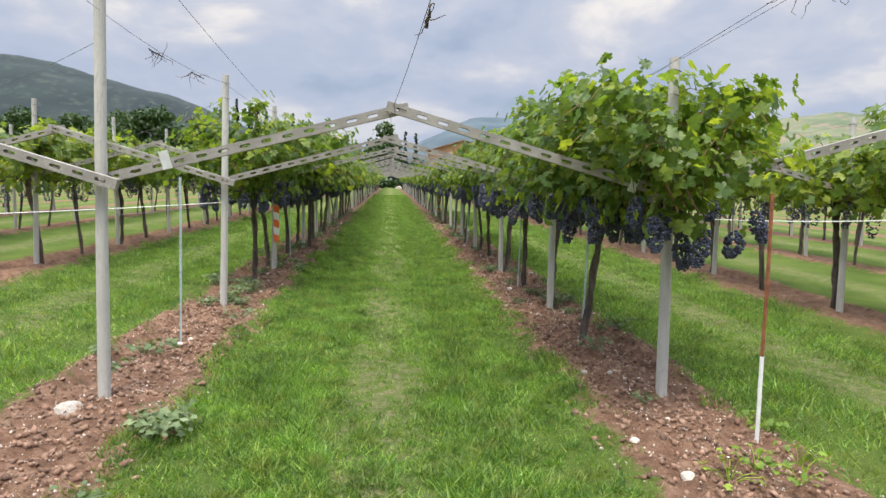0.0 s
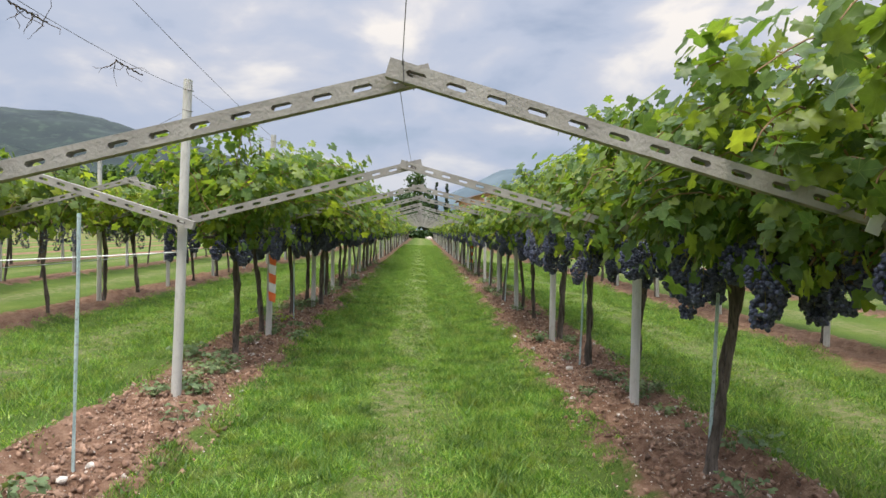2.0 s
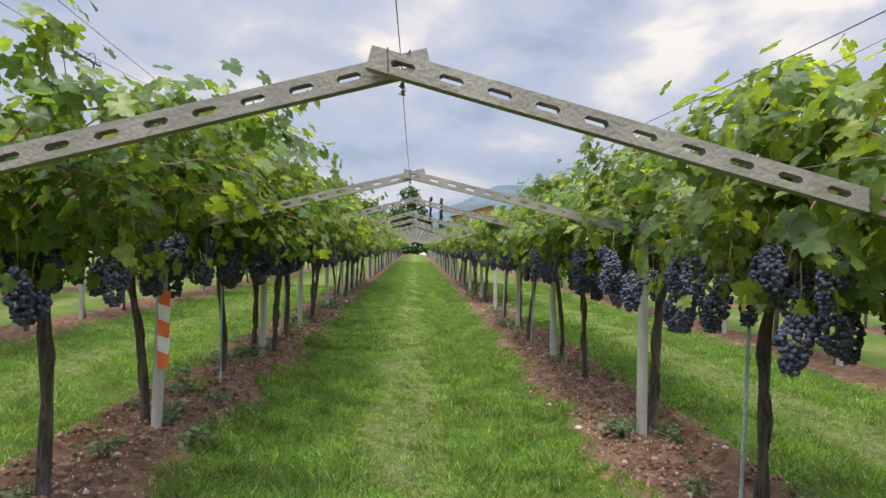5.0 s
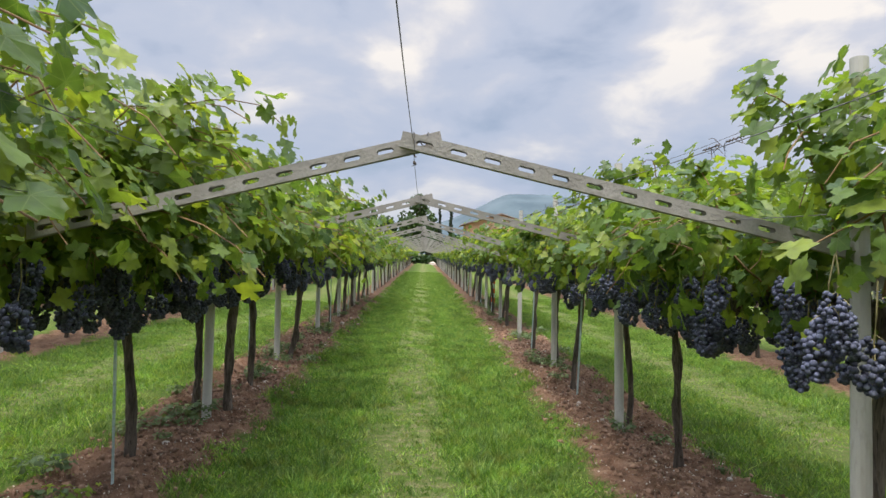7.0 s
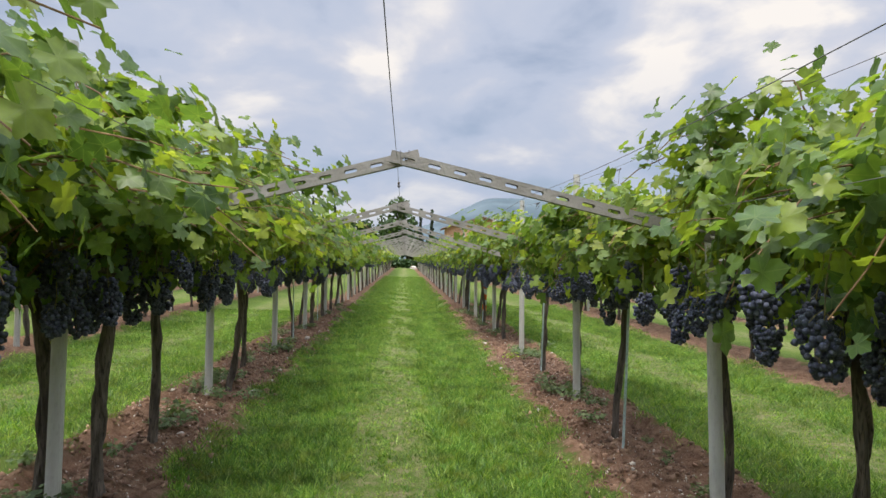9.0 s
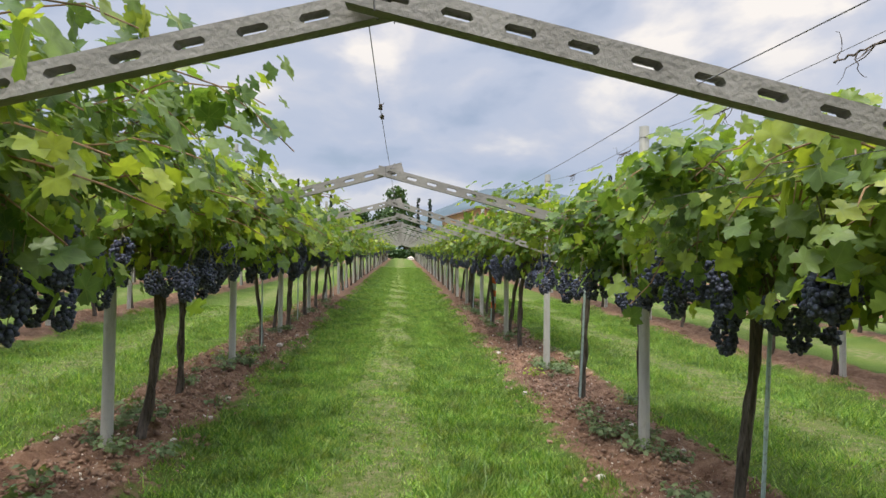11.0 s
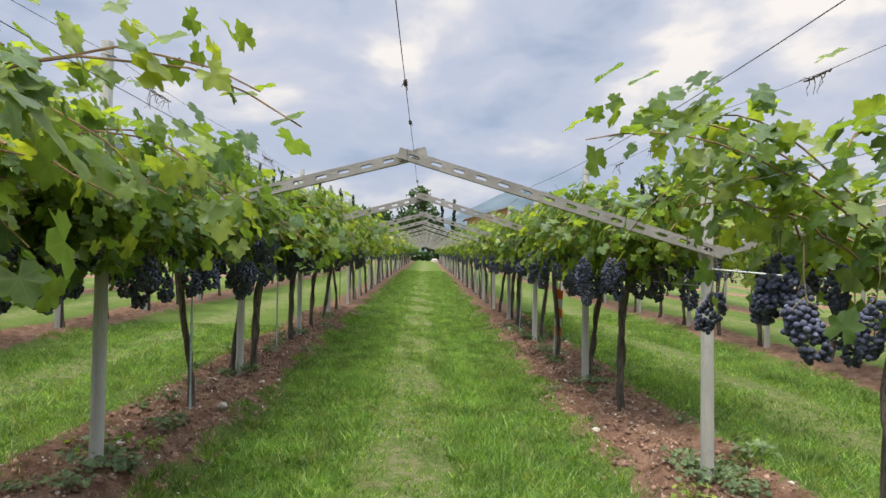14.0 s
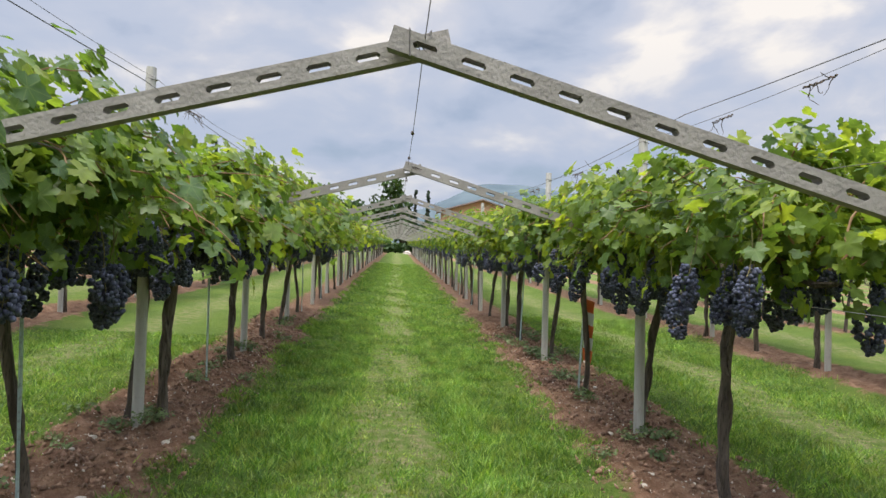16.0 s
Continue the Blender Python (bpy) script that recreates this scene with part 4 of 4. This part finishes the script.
def vine(seed, level, at_post, thin=False, low=0.85, rooted=True, wide=1.25, reach=()):
    """level 2: passed close by; 1: next rows; 0: far along the rows."""
    rng = random.Random(seed)
    t = tagged(empty("grapevine"), "leafy pergola grapevine hung with dark grape bunches", "grapevine", "grapevines in rows")
    bm, top = trunk_mesh(seed, at_post)
    if rooted:
        part("trunk", bm, M_bark, t)
    else:
        bm.free()
        t["label"] = "leafy vine arm trained along the wires"
    part("cordon", cordon_mesh(top, seed), M_bark, t)
    count, per, size = ((42, 49, 0.088), (26, 24, 0.14), (17, 15, 0.2))[2 - level]
    canes = shoots(seed, 11 if thin else count, 0.4 if thin else 0.14, low, wide)
    # long canes hung out over the lane
    for dx, dy, dz in reach:
        canes.append(np.array([(dx * f, dy * f, 1.45 + dz * math.sin(2.0 * f)) for f in np.linspace(0, 1, 11)]))
    if thin and rooted:
        t["label"] = "sparse grapevine with few long canes and grapes"
    if level == 2:
        for c in canes:
            part("cane", cane_mesh([c], 5), M_cane, t)
    elif level == 1:
        part("canes", cane_mesh(canes, 3, 3), M_cane, t)["kind"] = "stuff"
    f = link_mesh("leaves", foliage_mesh("leaves", canes, per, level, size, seed), M_leaf, t)
    f["kind"] = "stuff"
    for i in range((22, 9, 5)[2 - level]):
        me = rng.choice(BUNCH_NEAR if level == 2 else BUNCH_FAR)
        x, y, z = rng.choice((-1, 1)) * rng.uniform(0.02, 0.55), rng.uniform(-0.8, 0.8), rng.uniform(1.2, 1.47)
        z += 0.12 * abs(x)
        m = pose(x, y, z, rng.uniform(-8, 8), rng.uniform(-8, 8), rng.uniform(0, 360)) @ Matrix.Scale(rng.uniform(0.85, 1.18) if level == 2 else rng.uniform(1.0, 1.35), 4)
        if level == 2:
            # the woody stalk carries the berries
            b = link_mesh("grape_bunch", STALK, M_stalk, t, "dark blue grape bunch on a pale stalk")
            link_mesh("berry_cluster", me, M_grape, b)["kind"] = "stuff"
        else:
            b = link_mesh("grape_bunch", me, M_grape, t)
            b["kind"] = "stuff"
        b.matrix_basis = m
    return t


# stems along the walked lane; "arm": a cordon with no stem of its own, "thin": few canes
STEMS = {1: [(4.95, 0, "tall arm"), (6.06, -0.03, ""), (7.85, 0.13, ""), (9.14, 0.06, ""), (10.95, 0.12, "thin"), (12.0, 0, "arm"), (13.05, 0.12, ""), (14.2, 0.12, ""), (15.72, -0.04, ""),
             (17.4, 0.14, "low"), (18.76, 0.03, "reaching"), (22.15, 0.05, ""), (23.65, 0.13, ""), (24.83, -0.02, ""), (26.8, 0.12, ""), (28.2, 0, ""), (29.9, 0.1, ""), (31.4, 0, "")],
         -1: [(9.37, -0.02, ""), (10.95, -0.13, ""), (11.85, 0, "arm"), (12.95, -0.12, ""), (14.25, -0.14, ""), (14.4, 0.16, "stem"), (15.45, 0.06, ""), (17.4, 0.1, ""), (18.8, -0.1, ""), (20.3, 0, "low arm"),
              (21.95, 0, ""), (23.55, -0.13, ""), (23.6, 0.12, "stem"), (24.75, 0, "arm"), (25.98, 0.05, ""), (27.65, 0.05, ""), (29.2, 0, ""), (30.9, 0, "")]}


def build_vines():
    rng = random.Random(77)
    near = {"tall": [vine(500 + i, 2, i % 2, False, 0.98) for i in range(4)], "low": [vine(505 + i, 2, i % 2, False, 0.68) for i in range(5)],
            "wide": [vine(520 + i, 2, i % 2, False, 1.04, True, 1.5) for i in range(4)],
            "broad": [vine(525 + i, 2, i % 2, False, 0.74, True, 1.45) for i in range(2)], "arm": [vine(530 + i, 2, 0, False, 0.68, False, 1.1) for i in range(2)], "tall arm": [vine(540, 2, 0, False, 1.0, False, 0.9)], "low arm": [vine(545, 2, 0, False, 0.5, False, 0.65)], "thin": [vine(560, 2, 1, True)],
            "reaching": [vine(561, 2, 1, True, 0.75, reach=((-1.25, -0.1, 0.42), (-1.05, 0.12, 0.5), (-0.7, 0.5, 0.6)))], "stem": [vine(580, 2, 1, True, 0.6)]}
    far = {1: [vine(600 + i, 1, i % 2) for i in range(6)], 0: [vine(700 + i, 0, i % 2) for i in range(5)]}
    unplaced = [v for group in (near, far) for models in group.values() for v in models]

    def place(models, m):
        src = models[0]
        models.append(models.pop(0))
        if src in unplaced:
            unplaced.remove(src)
            src.matrix_world = m
        else:
            copy_thing(src, m)

    for side, stems in STEMS.items():
        for y, dx, form in stems:
            if not form:
                # trained lower further along
                low = y > 20.8 or (side > 0 and y > 13.5)
                form = "low" if low else "tall" if side > 0 else "wide" if y < 16.5 else "broad"
            x = side * ROW + dx
            place(near[form], pose(x, y, 0, 0, 0, rng.uniform(-4, 4)))
    for i, x in enumerate(ROWS_X):
        ring = i // 2
        k = 18 if ring == 0 else 0
        while True:
            # one vine beside each post and one midway
            y = Y0 + BAY * 0.5 * k + (0.17 if k % 2 == 0 else 0.03) + rng.uniform(-0.05, 0.05)
            k += 1
            if y > (100, 72, 42, 28)[ring]:
                break
            if (ring == 1 and x < 0 and y < 10.5) or (ring == 0 and y < 32):
                continue
            level = 1 if (ring == 0 and y < 55) or (ring == 1 and y < 40) else 0
            place(far[level], pose(x + rng.uniform(-0.05, 0.05), y, 0, 0, 0, rng.uniform(-4, 4)))


build_vines()


# ---- stakes, tape, tags, stones ----
def stake(x, y, h, r, mat, label, lean=0.0, name="vine_stake"):
    ob = tagged(part(name, tube(bmesh.new(), [(0, 0, -0.1), (0.002, 0, h * 0.5), (0, 0, h)], r, 8, 0, 0.04, random.Random(1)), mat), label, "stake", "stakes beside the vines")
    ob.matrix_world = pose(x, y, 0, 0, lean, 0)
    return ob


stake(-1.86, 6.07, 1.5, 0.012, M_stake, "thin pale green painted metal stake in soil", 0.8)
for i in range(14):
    y = Y0 + BAY * (i + 0.5)
    for s in (-1, 1):
        if (s < 0 and i < 1) or (i * 7 + s) % 3 == 0:
            continue
        stake(s * ROW - s * 0.03, y - 0.06, 1.3, 0.011, M_stake, "thin grey-green metal stake beside a vine trunk", 1.0 * s)


def marker_rod():
    t = tagged(empty("marker_rod", pose(2.2, 3.72, 0, 0, -0.8, 0)), "rusty thin rod with a white lower end", "stake")
    part("upper_rod", tube(bmesh.new(), [(0, 0, 0.55), (0.004, 0, 1.0), (0, 0, 1.5)], 0.011, 7), M_rust, t)
    part("lower_rod", tube(bmesh.new(), [(0, 0, -0.1), (0, 0, 0.55)], 0.012, 7), M_white, t, "white painted lower end")


marker_rod()


def barrier_tape(x, y, h, label):
    t = tagged(empty("warning_tape", pose(x, y, h)), label, "tape")
    for i in range(5):
        bm = bmesh.new()
        z = -0.12 * i
        w = 0.05
        a = [bm.verts.new(p) for p in ((-w, -0.045, z), (w, -0.05, z - 0.03), (w * 0.8, -0.048 - 0.006 * (i % 2), z - 0.15), (-w * 0.8, -0.043, z - 0.12))]
        b = [bm.verts.new(v.co + Vector((0, 0.003, 0))) for v in a]
        bm.faces.new(a); bm.faces.new(b[::-1])
        for k in range(4):
            bm.faces.new((a[k], b[k], b[(k + 1) % 4], a[(k + 1) % 4]))
        part("stripe", bm, M_orange if i % 2 == 0 else M_white, t)


barrier_tape(-1.83, Y0 + 2 * BAY + 0.02, 1.08, "orange and white striped tape on a post")
barrier_tape(1.85, 24.83, 0.98, "orange and white striped tape on a vine trunk")


def label_tag(x, y, z, ang):
    t = tagged(part("plant_tag", box(bmesh.new(), (-0.03, -0.002, -0.06), (0.03, 0.002, 0.06)), M_white), "white paper tag tied to a beam", "tag", "white tags")
    t.matrix_world = pose(x, y, z, 8, ang, 12)


label_tag(-1.48, Y0 + 0.04, 1.62, -14)
label_tag(1.66, Y0 - 0.083, 1.54, 16)


def stone_mesh(seed):
    rng = random.Random(seed)
    bm = bmesh.new()
    bmesh.ops.create_icosphere(bm, subdivisions=2, radius=1)
    for v in bm.verts:
        v.co *= 1 + 0.28 * noise.noise(v.co * 1.3 + Vector((seed, 0, 0))) + rng.uniform(-0.05, 0.05)
        v.co.z *= 0.7
    return bm


def build_stones():
    rng = random.Random(31)
    src = [part("stone", stone_mesh(i), M_stone) for i in range(4)]
    for s in src:
        tagged(s, "pale limestone lying on tilled soil", "stone", "stones on the soil")
    big = src[0]
    big.matrix_world = pose(-1.98, 4.28, 0.04) @ Matrix.Scale(0.085, 4)
    src[1].matrix_world = pose(1.58, 3.3, 0.02) @ Matrix.Scale(0.04, 4)
    src[2].matrix_world = pose(-1.62, 22.0, 0.03) @ Matrix.Scale(0.045, 4)
    src[3].matrix_world = pose(1.7, 9.1, 0.03) @ Matrix.Scale(0.04, 4)
    for i in range(110):
        s = rng.choice((-1, 1))
        x, y = s * (ROW + rng.uniform(-0.55, 0.5)), rng.uniform(2.6, 27)
        c = rng.choice(src).copy()
        scene.collection.objects.link(c)
        z = float(soil_height(np.array(x), np.array(y)))
        c.matrix_world = pose(x, y, z + 0.006, 0, 0, rng.uniform(0, 360)) @ Matrix.Scale(rng.choice((0.014, 0.018, 0.022, 0.03)), 4)


build_stones()


def build_rubble():
    """Crumbs of soil and chips of stone strewn over the tilled strips."""
    v, f = berry(4)
    for name, mat, n, lo, hi, label in (("soil_clods", M_clod, 34000, 0.006, 0.034, "crumbly reddish clods of tilled soil"), ("stone_chips", M_pebble, 15000, 0.003, 0.014, "pale stone chips strewn over the soil")):
        s = np.sign(RNG.normal(size=n))
        x = s * (ROW + np.clip(RNG.normal(0, 0.3, n), -0.62, 0.62))
        y = 2.2 + 28 * RNG.random(n) ** 1.2
        z = soil_height(x, y)
        size = lo + (hi - lo) * RNG.random(n) ** 2.5
        p, t = scatter((v * (1, 0.8, 0.6), f), np.stack([x, y, z + size * 0.2], -1), RNG.normal(size=(n, 3)), RNG.uniform(0, 6, n), size)
        p = p + RNG.normal(size=p.shape) * np.repeat(size, len(v))[:, None] * 0.18
        tagged(new(name, raw(name, p, t, mat)), label, "soil" if mat is M_clod else "gravel", kind="stuff")


build_rubble()


def weed(x, y, size, mat, seed, label, n=26):
    """A low rosette of small lobed leaves on short stems."""
    rng = np.random.default_rng(seed)
    t = tagged(empty("weed", pose(x, y, float(soil_height(np.array(x), np.array(y))))), label, "weed", "weeds on the soil")
    an, r = rng.uniform(0, 6.28, n), size * np.sqrt(rng.random(n))
    P = np.stack([r * np.cos(an), r * np.sin(an), 0.02 + rng.uniform(0.1, 0.6, n) * size], -1)
    v, f = scatter(LEAF[1], P, np.stack([np.cos(an) * 0.4, np.sin(an) * 0.4, np.ones(n)], -1) + rng.normal(size=(n, 3)) * 0.35, rng.uniform(0, 6.28, n), rng.uniform(0.16, 0.32, n) * size)
    link_mesh("leaves", raw("leaves", v, f, mat), mat, t)["kind"] = "stuff"
    bm = bmesh.new()
    for p in P[:12]:
        tube(bm, [(0, 0, -0.01), (p[0] * 0.5, p[1] * 0.5, p[2] * 0.8), tuple(p)], 0.0025, 4)
    part("stem", bm, mat, t)["kind"] = "stuff"


def build_weeds():
    rng = random.Random(12)
    weed(-1.3, 3.95, 0.2, M_weed, 1, "grey-green bushy weed on the soil edge", 130)
    weed(-1.35, 3.0, 0.14, M_weed, 2, "grey-green lobed weed on the soil edge", 30)
    for i, (x, y) in enumerate(((1.95, 3.3), (2.1, 3.15), (1.75, 3.2), (2.25, 3.4), (2.4, 3.9))):
        weed(x, y, 0.16, M_lime, 10 + i, "bright yellow-green creeping weed beside a rod", 16)
    weed(1.8, 4.45, 0.1, M_weed, 3, "small green weed at a post's foot", 30)
    weed(-1.95, 12.0, 0.2, M_lime, 5, "yellow-green sucker shoot on the soil")
    weed(-2.0, 20.6, 0.2, M_lime, 6, "yellow-green sucker shoot on the soil")
    weed(1.68, 20.1, 0.13, M_lime, 7, "yellow-green sucker shoot at a post's foot")
    weed(-1.72, 20.8, 0.13, M_lime, 8, "yellow-green sucker shoot on the soil")
    # tufts round the feet of the posts
    for k in range(1, 8):
        for s in (-1, 1):
            for j in range(4):
                weed(s * ROW + rng.uniform(-0.28, 0.28), Y0 + BAY * k + rng.uniform(-0.3, 0.45), rng.uniform(0.09, 0.19), M_weed, 400 + k * 20 + j + s, "green weed tuft at a post's foot", rng.randint(40, 80))
    for i in range(120):
        s = rng.choice((-1, 1))
        x = s * (ROW + rng.choice((rng.uniform(-0.5, 0.5), rng.uniform(0.1, 0.5), rng.uniform(-0.12, 0.12))))
        weed(x, rng.uniform(5, 30), rng.uniform(0.05, 0.2), M_weed, 100 + i, "small green weed growing on tilled soil", rng.randint(25, 70))


build_weeds()
